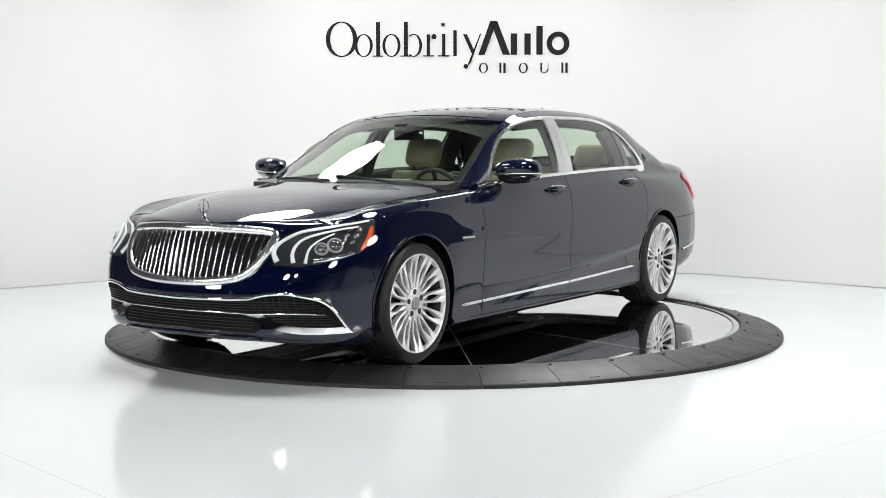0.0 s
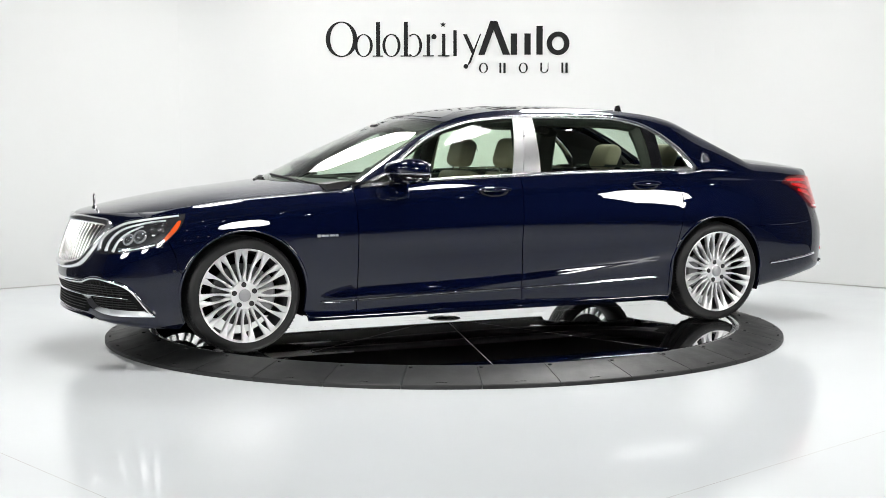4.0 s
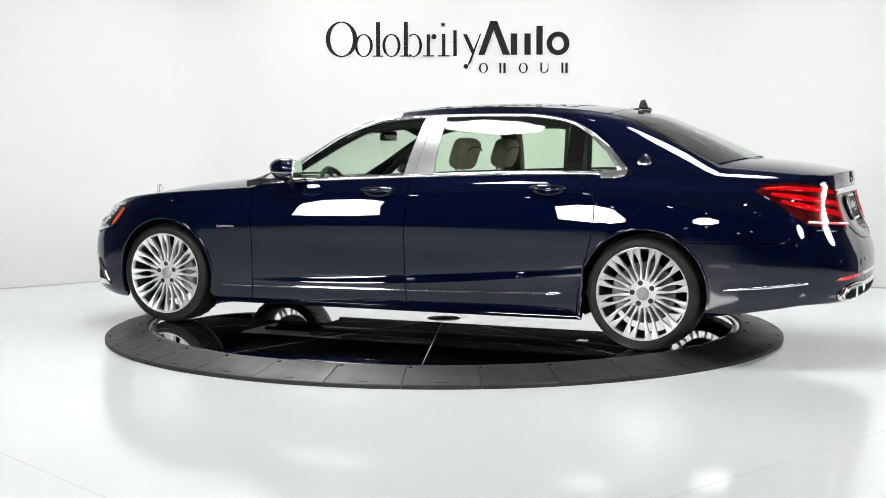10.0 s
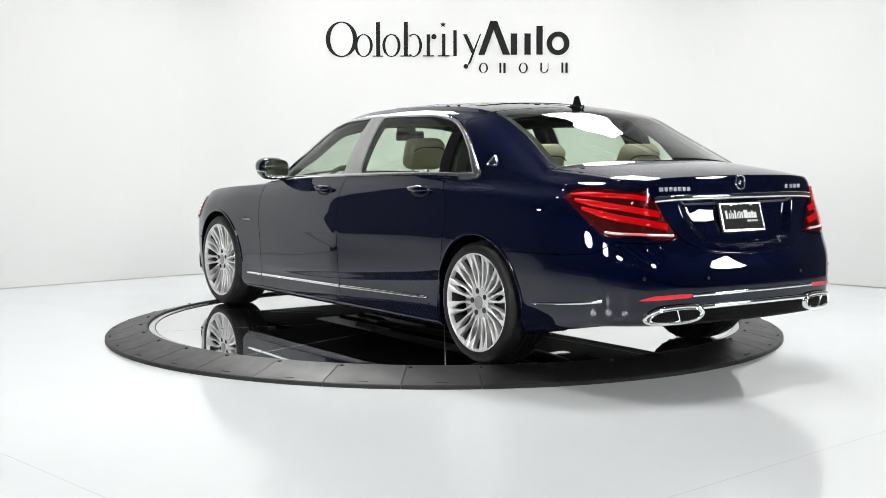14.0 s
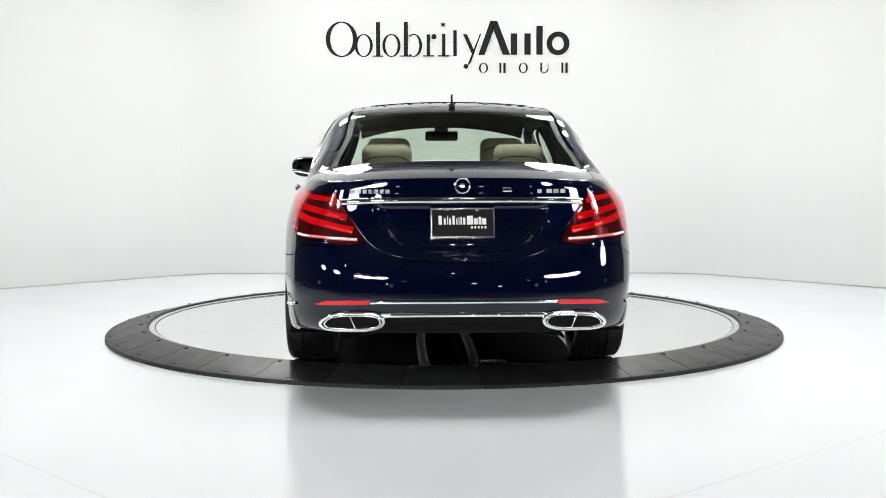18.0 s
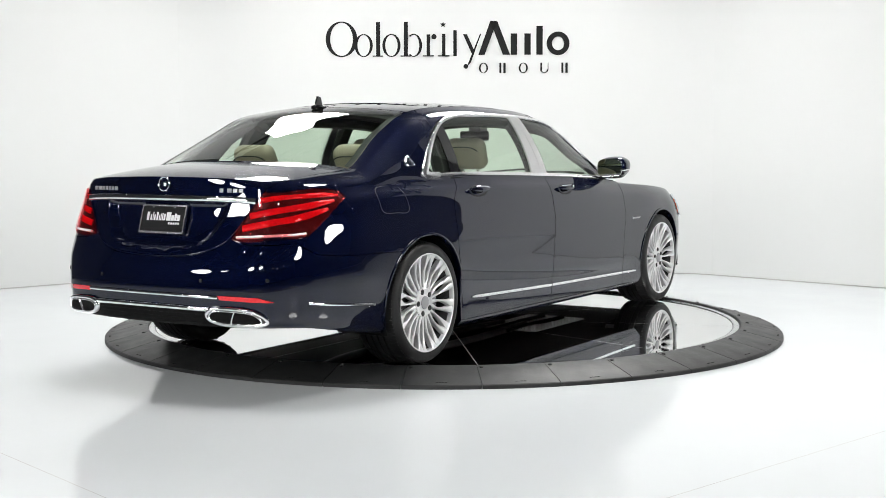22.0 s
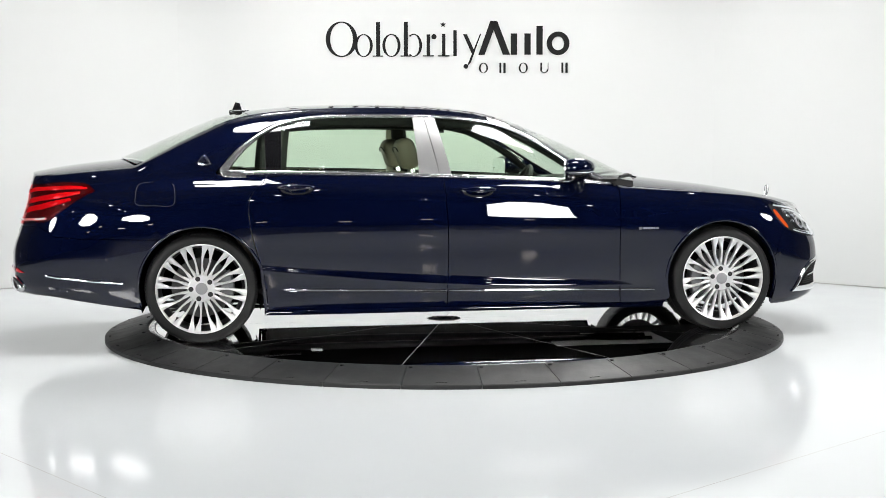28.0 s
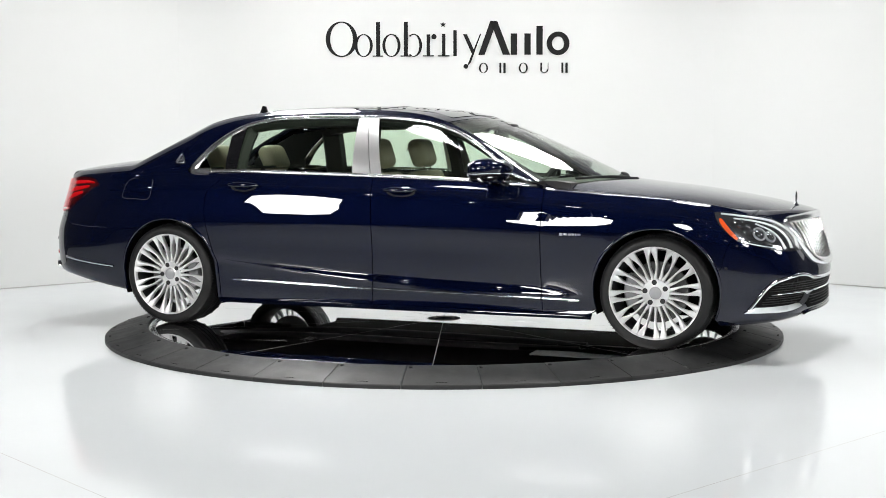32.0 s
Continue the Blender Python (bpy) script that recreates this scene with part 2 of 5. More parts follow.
PLAN = [(2.600, 0.0), (2.582, 0.25), (2.524, 0.48), (2.44, 0.70), (2.27, 0.845), (2.05, 0.918), (1.68, 0.944), (1.0, 0.949), (0.35, 0.95), (-0.35, 0.95),
        (-1.0, 0.949), (-1.7, 0.944), (-2.1, 0.925), (-2.4, 0.890), (-2.635, 0.822), (-2.795, 0.68), (-2.868, 0.43), (-2.893, 0.20), (-2.899, 0.0)]
_P = np.array([(PLAN[1][0], -PLAN[1][1])] + PLAN + [(PLAN[-2][0], -PLAN[-2][1])])
_S = np.concatenate([[0], np.cumsum(np.linalg.norm(np.diff(_P, axis=0), axis=1))])
_S -= _S[1]
_M = np.gradient(_P, _S, axis=0)
SMAX = _S[-2]


def plan(s):
    """Outline point and outward normal at s."""
    e = 1e-3
    a, b = hermite(_S, _P, _M, s - e), hermite(_S, _P, _M, s + e)
    t = (b - a) / np.linalg.norm(b - a, axis=1)[:, None]
    return hermite(_S, _P, _M, s), np.stack([t[:, 1], -t[:, 0]], 1)


STATIONS = []


def station(i, z, d, rim, roll):
    """A section at outline point i: ten heights, their insets, the inset of the top rim, and how round the upper part rolls."""
    STATIONS.append((_S[i + 1], z, d, rim, roll))


station(0, [.200, .215, .26, .34, .44, .50, .56, .63, .70, .755], [.06, .03, .012, .02, .0, .012, .028, .043, .060, .080], .098, 1)
station(2, [.195, .212, .26, .34, .445, .505, .57, .635, .70, .752], [.06, .03, .012, .02, .0, .010, .028, .056, .090, .124], .180, 1)
station(3, [.185, .208, .26, .35, .455, .53, .60, .665, .725, .77], [.07, .035, .018, .02, .0, .004, .020, .060, .112, .154], .245, 1)
station(4, [.172, .20, .26, .36, .475, .57, .655, .715, .77, .81], [.065, .033, .014, .008, .0, .0, .014, .044, .084, .118], .250, 1)
station(5, [.162, .20, .27, .38, .52, .64, .74, .79, .835, .865], [.06, .03, .018, .010, .0, .0, .012, .033, .062, .092], .250, 1)
station(6, [.165, .20, .28, .40, .56, .69, .785, .835, .875, .905], [.06, .03, .02, .018, .005, .0, .008, .024, .048, .078], .235, 1)
station(7, [.165, .2, .3, .35, .58, .7, .8, .86, .91, .945], [.06, .03, .028, .022, .008, .0, .014, .026, .050, .074], .205, .9)
station(8, [.165, .2, .32, .365, .58, .715, .825, .885, .935, 1.005], [.06, .03, .027, .019, .01, .0, .012, .022, .038, .080], .302, 0)
station(9, [.165, .2, .355, .405, .58, .72, .83, .900, .950, 1.022], [.06, .03, .027, .018, .01, .0, .012, .023, .039, .081], .350, 0)
station(10, [.165, .2, .405, .46, .58, .72, .835, .912, .965, 1.04], [.06, .03, .026, .017, .01, .0, .012, .024, .040, .085], .365, 0)
station(11, [.175, .21, .455, .515, .58, .72, .83, .905, .955, 1.03], [.06, .03, .028, .012, .005, .0, .014, .030, .050, .116], .325, 0)
station(12, [.225, .25, .33, .43, .56, .70, .82, .89, .95, 1.00], [.05, .03, .02, .012, .003, .0, .012, .034, .064, .102], .232, .35)
station(13, [.27, .29, .34, .43, .55, .68, .80, .87, .935, .985], [.05, .03, .015, .008, .0, .003, .018, .036, .062, .095], .205, .6)
station(14, [.305, .32, .36, .43, .53, .64, .74, .83, .915, .98], [.05, .03, .015, .008, .0, .004, .022, .048, .078, .105], .170, .6)
station(15, [.31, .325, .36, .43, .51, .60, .69, .79, .90, .985], [.055, .03, .013, .006, .0, .004, .028, .062, .096, .113], .145, .6)
station(16, [.31, .325, .36, .43, .50, .57, .66, .76, .88, .99], [.06, .03, .012, .005, .0, .005, .034, .078, .118, .132], .142, .6)
station(18, [.31, .325, .36, .43, .50, .57, .66, .76, .88, .99], [.06, .03, .012, .005, .0, .006, .038, .088, .130, .142], .149, .6)
_ss = np.array([q[0] for q in STATIONS])
_z = np.array([q[1] for q in STATIONS], float)
_d = np.array([q[2] for q in STATIONS], float)
_r = np.array([[q[3], q[4]] for q in STATIONS], float)
_zm, _dm, _rm = slopes(_ss, _z), slopes(_ss, _d), slopes(_ss, _r)
FZ0, FZ1 = np.array([.25, .5, .74, .91]), np.array([.42, .70, .88, .97])
FD0, FD1 = np.array([.12, .29, .50, .72]), np.array([.14, .34, .58, .80])
VN = np.arange(15.0)


def knots(s):
    z, d, r = hermite(_ss, _z, _zm, s), hermite(_ss, _d, _dm, s), hermite(_ss, _r, _rm, s)
    pt, nr = plan(s)
    e = pt - nr * r[:, :1]
    ze = ztop(e[:, 0], e[:, 1])[:, None]
    k = r[:, 1:]
    z4 = z[:, 9:] + (ze - z[:, 9:]) * (FZ0 * (1 - k) + FZ1 * k)
    d4 = d[:, 9:] + (r[:, :1] - d[:, 9:]) * (FD0 * (1 - k) + FD1 * k)
    return pt, nr, np.hstack([z, z4, ze]), np.hstack([d, d4, r[:, :1]])


def along(y, v):
    """Row by row cubic over the fifteen knots."""
    m = slopes(VN, y.T).T
    i = np.clip(v.astype(int), 0, 13)
    t = v - i
    n = np.arange(len(v))
    a, b, ma, mb = y[n, i], y[n, i + 1], m[n, i], m[n, i + 1]
    return (1 + 2 * t) * (1 - t) ** 2 * a + t * (1 - t) ** 2 * ma + t * t * (3 - 2 * t) * b + t * t * (t - 1) * mb


def skin(s, v):
    s, v = np.atleast_1d(np.asarray(s, float)), np.clip(np.atleast_1d(np.asarray(v, float)), 0, 14)
    pt, nr, z, d = knots(s)
    xy = pt - nr * along(d, v)[:, None]
    return np.column_stack([xy, along(z, v)])


def skin_normal(s, v):
    s, v = np.atleast_1d(np.asarray(s, float)), np.clip(np.atleast_1d(np.asarray(v, float)), 0.02, 13.98)
    e = 2e-3
    a = skin(s + e, v) - skin(s - e, v)
    b = skin(s, v + e * 5) - skin(s, v - e * 5)
    n = np.cross(a, b)
    n /= np.linalg.norm(n, axis=1)[:, None] + 1e-12
    return n


_GS = np.linspace(0, SMAX, 700)


def on_skin(pts, axis="x"):
    """(s, v) of points given as (x, z), or (y, z) on the nose ('f') and tail ('r'); z None: the top rim."""
    g = plan(_GS)[0]
    vv = np.linspace(0, 14, 85)
    q = np.array([u[0] for u in pts], float)
    top = np.array([u[1] is None for u in pts])
    z = np.array([0.0 if u[1] is None else u[1] for u in pts], float)
    n = len(q)
    if axis == "x":
        s = np.interp(-q, -g[:, 0], _GS)
    elif axis == "f":
        s = np.interp(q, g[:350, 1], _GS[:350])
    else:
        s = np.interp(-q, -g[350:, 1], _GS[350:])
    v = np.full(n, 14.0)
    for _ in range(8):
        c = skin(np.repeat(s, 85), np.tile(vv, n)).reshape(n, 85, 3)
        for i in range(n):
            if not top[i]:
                v[i] = np.interp(z[i], c[i, :, 2], vv)
        cur = skin(s, v)
        if axis == "x":
            s = s + (cur[:, 0] - q) * 0.9
        elif axis == "f":
            s = s + (q - cur[:, 1]) * 0.9
        else:
            s = s + (cur[:, 1] - q) * 0.9
        s = np.clip(s, 0.0, SMAX)
    return [(float(a), float(b)) for a, b in zip(s, v)]


def s_rim(q, axis="x"):
    return on_skin([(q, None)], axis)[0][0]


def rim_run(s0, s1, n=40):
    return [(s0 + (s1 - s0) * i / n, 14.0) for i in range(n + 1)]


VS = 0.075


def sheet(poly, pos, nor, scale, step, thick, flip, name, material, parent, label, lift=0.0):
    """Fills an outline of the sheet's own coordinates with small triangles, sets true normals, and turns the rim inwards."""
    from mathutils.geometry import delaunay_2d_cdt
    P = [(a, b * scale) for a, b in poly]
    Q = [P[0]]
    for q in P[1:]:
        if (q[0] - Q[-1][0]) ** 2 + (q[1] - Q[-1][1]) ** 2 > 1e-7:
            Q.append(q)
    if (Q[0][0] - Q[-1][0]) ** 2 + (Q[0][1] - Q[-1][1]) ** 2 < 1e-7:
        Q.pop()
    n = len(Q)
    A = np.array(Q)
    lo, hi = A.min(0), A.max(0)
    grid = []
    for j, y in enumerate(np.arange(lo[1] + step * .6, hi[1], step * .87)):
        for x in np.arange(lo[0] + step * (.5 + .5 * (j % 2)), hi[0], step):
            grid.append((x, y))
    if grid:
        G = np.array(grid)
        # keep what lies inside and off the rim
        ins = np.zeros(len(G), bool)
        near = np.full(len(G), 9.0)
        for i in range(n):
            a, b = A[i], A[(i + 1) % n]
            c = (a[1] > G[:, 1]) != (b[1] > G[:, 1])
            with np.errstate(divide="ignore", invalid="ignore"):
                xi = a[0] + (G[:, 1] - a[1]) / (b[1] - a[1]) * (b[0] - a[0])
            ins ^= c & (G[:, 0] < xi)
            ab = b - a
            t = np.clip(((G - a) @ ab) / (ab @ ab + 1e-12), 0, 1)
            near = np.minimum(near, np.linalg.norm(G - a - t[:, None] * ab, axis=1))
        G = G[ins & (near > step * .45)]
        pts = [Vector(q) for q in Q] + [Vector(q) for q in G]
    else:
        pts = [Vector(q) for q in Q]
    co, ed, fa, *_ = delaunay_2d_cdt(pts, [], [list(range(n))], 1, 1e-7)
    C = np.array([tuple(c) for c in co])
    X, N = pos(C[:, 0], C[:, 1] / scale), nor(C[:, 0], C[:, 1] / scale)
    X = X + N * lift
    # rim
    cnt = {}
    for f in fa:
        for i in range(len(f)):
            e = (f[i], f[(i + 1) % len(f)])
            cnt[e] = cnt.get(e, 0) + 1
    rim = [e for e in cnt if (e[1], e[0]) not in cnt]
    made = []
    for sgn in flip:
        m = np.array([1, sgn, 1.0])
        verts = [tuple(x * m) for x in X]
        faces, ln = [], []
        for f in fa:
            f = list(f)
            a, b, c = (X[i] for i in f[:3])
            out = np.dot(np.cross(b - a, c - a), N[f[0]]) > 0
            if out != (sgn > 0):
                f = f[::-1]
            faces.append(f)
            ln += [tuple(N[i] * m) for i in f]
        if thick:
            for a, b in rim:
                k = len(verts)
                verts += [tuple(X[i] * m) for i in (a, b)] + [tuple((X[i] - N[i] * thick) * m) for i in (b, a)]
                faces.append([k, k + 1, k + 2, k + 3])
                ln += [(0, 0, 0)] * 4
        me = bpy.data.meshes.new(name)
        me.from_pydata(verts, [], faces)
        me.polygons.foreach_set("use_smooth", [True] * len(faces))
        me.update()
        me.normals_split_custom_set(ln)
        made.append(finish(name, me, material, parent, label))
    return made


def side_panel(name, poly, material, parent, label="", step=0.045, thick=0.02, lift=0.0, flip=(1, -1), pos=None, nor=None):
    return sheet(poly, pos or skin, nor or skin_normal, VS, step, thick, flip, name, material, parent, label, lift)


def top_pos(x, y):
    return np.column_stack([x, y, ztop(x, y)])


def top_normal(x, y):
    e = 1.5e-3
    dx = (ztop(x + e, y) - ztop(x - e, y)) / (2 * e)
    dy = (ztop(x, y + e) - ztop(x, y - e)) / (2 * e)
    n = np.column_stack([-dx, -dy, np.ones_like(dx)])
    return n / np.linalg.norm(n, axis=1)[:, None]


def screen_z(x, y):
    xb = x + BOW(x) * y * y
    return SCREEN_L(xb) - CROWN(x) * y * y


def top_panel(name, half, material, parent, label="", step=0.05, thick=0.02, lift=0.0):
    """half: outline from the centre line round to the centre line, y >= 0."""
    full = list(half) + [(x, -y) for x, y in half[::-1]]
    return sheet(full, top_pos, top_normal, 1.0, step, thick, (1,), name, material, parent, label, lift)[0]


def ribbon(name, sv, width, height, material, parent, label="", lift=0.0, flip=(1, -1), close=False, pos=skin, nor=skin_normal, sub=5):
    """A rounded strip that follows a line on the skin. width: one number, or one for each point."""
    S = np.array([q[0] for q in sv])
    V = np.array([q[1] for q in sv])
    X, N = pos(S, V), nor(S, V)
    K = len(X)
    W = np.broadcast_to(np.asarray(width, float), (K,))
    T = np.zeros_like(X)
    for i in range(K):
        a, b = (X[(i - 1) % K], X[(i + 1) % K]) if close else (X[max(i - 1, 0)], X[min(i + 1, K - 1)])
        T[i] = (b - a) / (np.linalg.norm(b - a) + 1e-9)
    B = np.cross(N, T)
    B /= np.linalg.norm(B, axis=1)[:, None] + 1e-9
    made = []
    for sgn in flip:
        m = np.array([1, sgn, 1.0])
        bm = bmesh.new()
        rings = []
        for i in range(K):
            ring = []
            for k in range(sub + 2):
                a = math.pi * k / (sub + 1)
                h = height * math.sin(a) ** 0.6 + lift if 0 < k < sub + 1 else -0.004
                ring.append(bm.verts.new((X[i] + B[i] * (W[i] / 2 * math.cos(a)) + N[i] * h) * m))
            rings.append(ring)
        for i in range(K if close else K - 1):
            p, q = rings[i], rings[(i + 1) % K]
            for k in range(sub + 1):
                bm.faces.new((p[k], p[k + 1], q[k + 1], q[k]))
        if not close:
            bm.faces.new(rings[0])
            bm.faces.new(rings[-1][::-1])
        made.append(part(name, bm, material, parent, label, 50))
    return made


def on_top(pts):
    return [(x, y) for x, y in pts]


def skin2(s, v):
    """The skin of both halves: s below zero, or past the tail, lies on the other side."""
    s = np.atleast_1d(np.asarray(s, float))
    k = np.where(s < 0, -1.0, np.where(s > SMAX, -1.0, 1.0))
    a = np.where(s < 0, -s, np.where(s > SMAX, 2 * SMAX - s, s))
    q = skin(a, v)
    q[:, 1] *= k
    return q


def skin2_normal(s, v):
    s = np.atleast_1d(np.asarray(s, float))
    k = np.where(s < 0, -1.0, np.where(s > SMAX, -1.0, 1.0))
    a = np.where(s < 0, -s, np.where(s > SMAX, 2 * SMAX - s, s))
    q = skin_normal(a, v)
    q[:, 1] *= k
    return q


def both(half, tail=False):
    """A half line from the centre outwards, made whole: from the far side over to the near one."""
    far = [((2 * SMAX - s) if tail else -s, v) for s, v in half]
    return far[::-1] + half[1:]


def mid_panel(name, poly, material, parent, label="", step=0.04, thick=0.015, lift=0.0):
    return sheet(poly, skin2, skin2_normal, VS, step, thick, (1,), name, material, parent, label, lift)[0]


def mid_ribbon(name, sv, width, height, material, parent, label="", lift=0.0, close=False):
    return ribbon(name, sv, width, height, material, parent, label, lift, (1,), close, skin2, skin2_normal)[0]


def spot(q, z, axis="x", side=1, lift=0.0):
    """A frame on the skin: z axis outwards, y axis up along the skin."""
    (s, v), = on_skin([(q, z)], axis)
    X, N = Vector(skin([s], [v])[0]), Vector(skin_normal([s], [v])[0])
    if side < 0:
        X.y, N.y = -X.y, -N.y
    X = X + N * lift
    r = Vector((0, 0, 1)).cross(N).normalized()
    u = N.cross(r)
    m = Matrix((r, u, N)).transposed().to_4x4()
    m.translation = X
    return m


# ---- the studio ----
JOINT = mat("grey_joint", (0.36, 0.36, 0.35), 0.8, vary=0.3, scale=3)
FLOOR_JOINTS = (((0.2, -4.97), (2.9, -2.47)), ((-2.9, -2.55), (-0.7, -4.98)))
def slab(name, pts, z0, z1, material, label, category):
    bm = bmesh.new()
    prism(bm, pts, lambda u, v, h: (u, v, z0 + h), z1 - z0)
    ob = part(name, bm, material, None, smooth=0)
    return tagged(ob, label, category, kind="structure")


def wall(name, a, b, z0, z1, t, material, label):
    """A wall from a to b; its thickness lies to the right of that way."""
    a, b = Vector((*a, 0)), Vector((*b, 0))
    n = (b - a).normalized().cross(Vector((0, 0, 1)))
    q = [a, b, b + n * t, a + n * t]
    bm = bmesh.new()
    prism(bm, [(v.x, v.y) for v in q], lambda u, v, h: (u, v, z0 + h), z1 - z0)
    return tagged(part(name, bm, material, None, smooth=0), label, "wall", kind="structure")


def studio():
    slab("floor", [(-6.2, -5.6), (6.2, -5.6), (6.2, 6), (-6.2, 6)], FLOOR_Z - 0.1, FLOOR_Z, WHITE_FLOOR, "glossy white epoxy studio floor with soft reflections", "floor")
    slab("floor_hall", [(-14, -16), (14, -16), (14, 6), (6.2, 6), (6.2, -5.6), (-6.2, -5.6), (-6.2, 6), (-14, 6)], FLOOR_Z - 0.1, FLOOR_Z, DARK_FLOOR, "dark grey concrete floor of the studio hall", "floor")
    for a, b in FLOOR_JOINTS:
        a, b = Vector((*a, FLOOR_Z + 0.0006)), Vector((*b, FLOOR_Z + 0.0006))
        n = (b - a).normalized().cross(Vector((0, 0, 1))) * 0.002
        raw("floor_joint", [a - n, b - n, b + n, a + n], [(0, 1, 2, 3)], JOINT, None, smooth=0)["kind"] = "structure"
    H = 5.2
    # white bay: centre wall with two splayed wings
    curve = [(-9.0, -1.8), (-4.05, 2.50)] + [(-2.62, 3.72), (-2.50, 3.80), (-2.36, 3.86), (-2.2, 3.885)]
    right = [(2.28, 3.80), (2.42, 3.77), (2.54, 3.71), (2.66, 3.62), (3.98, 2.37), (9.0, -2.35)]
    end_l, end_r = (-5.1, 1.574), (5.4, 1.04)
    wall("wall_left", curve[2], end_l, FLOOR_Z, H, 0.2, WHITE_WALL, "plain white splayed studio wall")
    wall("wall_right", end_r, right[3], FLOOR_Z, H, 0.2, WHITE_WALL, "plain white splayed studio wall")
    wall("wall_hall_left", end_l, curve[0], FLOOR_Z, H, 0.2, DARK_WALL, "dark hall wall beyond the white bay")
    wall("wall_hall_right", right[5], end_r, FLOOR_Z, H, 0.2, DARK_WALL, "dark hall wall beyond the white bay")
    # rounded corners and the centre wall in one sheet
    line = curve[2:] + right[:4]
    bm = bmesh.new()
    lo = [bm.verts.new((x, y, FLOOR_Z)) for x, y in line]
    hi = [bm.verts.new((x, y, H)) for x, y in line]
    back = [bm.verts.new((line[-1][0], 4.2, FLOOR_Z)), bm.verts.new((line[0][0], 4.2, FLOOR_Z)), bm.verts.new((line[-1][0], 4.2, H)), bm.verts.new((line[0][0], 4.2, H))]
    for i in range(len(line) - 1):
        bm.faces.new((lo[i], lo[i + 1], hi[i + 1], hi[i]))
    bm.faces.new((lo[-1], back[0], back[2], hi[-1]))
    bm.faces.new((back[0], back[1], back[3], back[2]))
    bm.faces.new((back[1], lo[0], hi[0], back[3]))
    tagged(part("wall_back", bm, WHITE_WALL, None), "plain white studio back wall with rounded corners", "wall", kind="structure")
    bm = bmesh.new()
    foot = [curve[0]] + curve[2:] + right[:4] + [right[5]]
    tube(bm, [(x, y - 0.004, FLOOR_Z + 0.002) for x, y in foot], 0.0065, 6)
    tagged(part("baseboard_joint", bm, JOINT, None), "thin grey joint between wall and floor", "joint", kind="structure")
    # the rest of the hall
    wall("wall_west", (-9.0, -1.8), (-9.0, -15.5), FLOOR_Z, H, 0.2, DARK_WALL, "dark side wall of the studio hall")
    wall("wall_east", (9.0, -15.5), (9.0, -2.35), FLOOR_Z, H, 0.2, DARK_WALL, "dark side wall of the studio hall")
    wall("wall_south", (-9.2, -15.5), (9.2, -15.5), FLOOR_Z, H, 0.2, DARK_WALL, "dark wall at the open end of the studio hall")
    slab("ceiling", [(-9.3, -15.7), (9.3, -15.7), (9.3, 4.4), (-9.3, 4.4)], H, H + 0.15, DARK_WALL, "dark unlit hall ceiling", "ceiling")
    # roof trusses
    bm = bmesh.new()
    for k in (0, 1):
        box(bm, (-9, -0.05, 4.55 + k * 0.45), (9, 0.05, 4.63 + k * 0.45), bevel=0.008, seg=1)
    for i in range(24):
        x = -9 + i * 0.75
        tube(bm, [(x, 0, 4.6), (x + 0.375, 0, 5.04)], 0.02, 6)
        tube(bm, [(x + 0.375, 0, 5.04), (x + 0.75, 0, 4.6)], 0.02, 6)
    tr = tagged(part("roof_truss", bm, TRUSS, None), "dark steel roof truss under the hall ceiling", "truss", "roof trusses")
    for y in (-13.5, -11, -8.5, -6, -3.5, -1.0, 1.5):
        copy_thing(tr, pose(0, y, 0))
    tr.matrix_basis = pose(0, 3.2, 0)


def softbox(name, eye, target, r):
    """An eight-sided studio lamp: fabric housing, glowing front, rim and rod."""
    root = tagged(new(name), "eight-sided studio softbox lamp hung under the ceiling", "studio lamp", "softbox lamps")
    root.matrix_basis = look(eye, target)
    o = [(r * math.cos(math.pi / 8 + k * math.pi / 4), r * math.sin(math.pi / 8 + k * math.pi / 4)) for k in range(8)]
    bm = bmesh.new()
    prism(bm, o, lambda u, v, h: (u, v, h), 0.01)
    part("diffuser", bm, SOFTBOX, root, "glowing white fabric front", smooth=0)
    bm = bmesh.new()
    a = [bm.verts.new((x * 1.02, y * 1.02, -0.02)) for x, y in o]
    b = [bm.verts.new((x * 1.02, y * 1.02, 0.04)) for x, y in o]
    c = [bm.verts.new((x * 0.2, y * 0.2, 0.45)) for x, y in o]
    for k in range(8):
        j = (k + 1) % 8
        bm.faces.new((a[k], a[j], b[j], b[k]))
        bm.faces.new((b[k], b[j], c[j], c[k]))
    bm.faces.new(c)
    part("housing", bm, PLASTIC, root, "black fabric housing", smooth=0)
    bm = bmesh.new()
    up = (root.matrix_basis.inverted() @ Vector((eye[0], eye[1], 5.2)))
    tube(bm, [(0, 0, 0.44), up], 0.02, 8)
    part("rod", bm, STEEL, root)
    return root


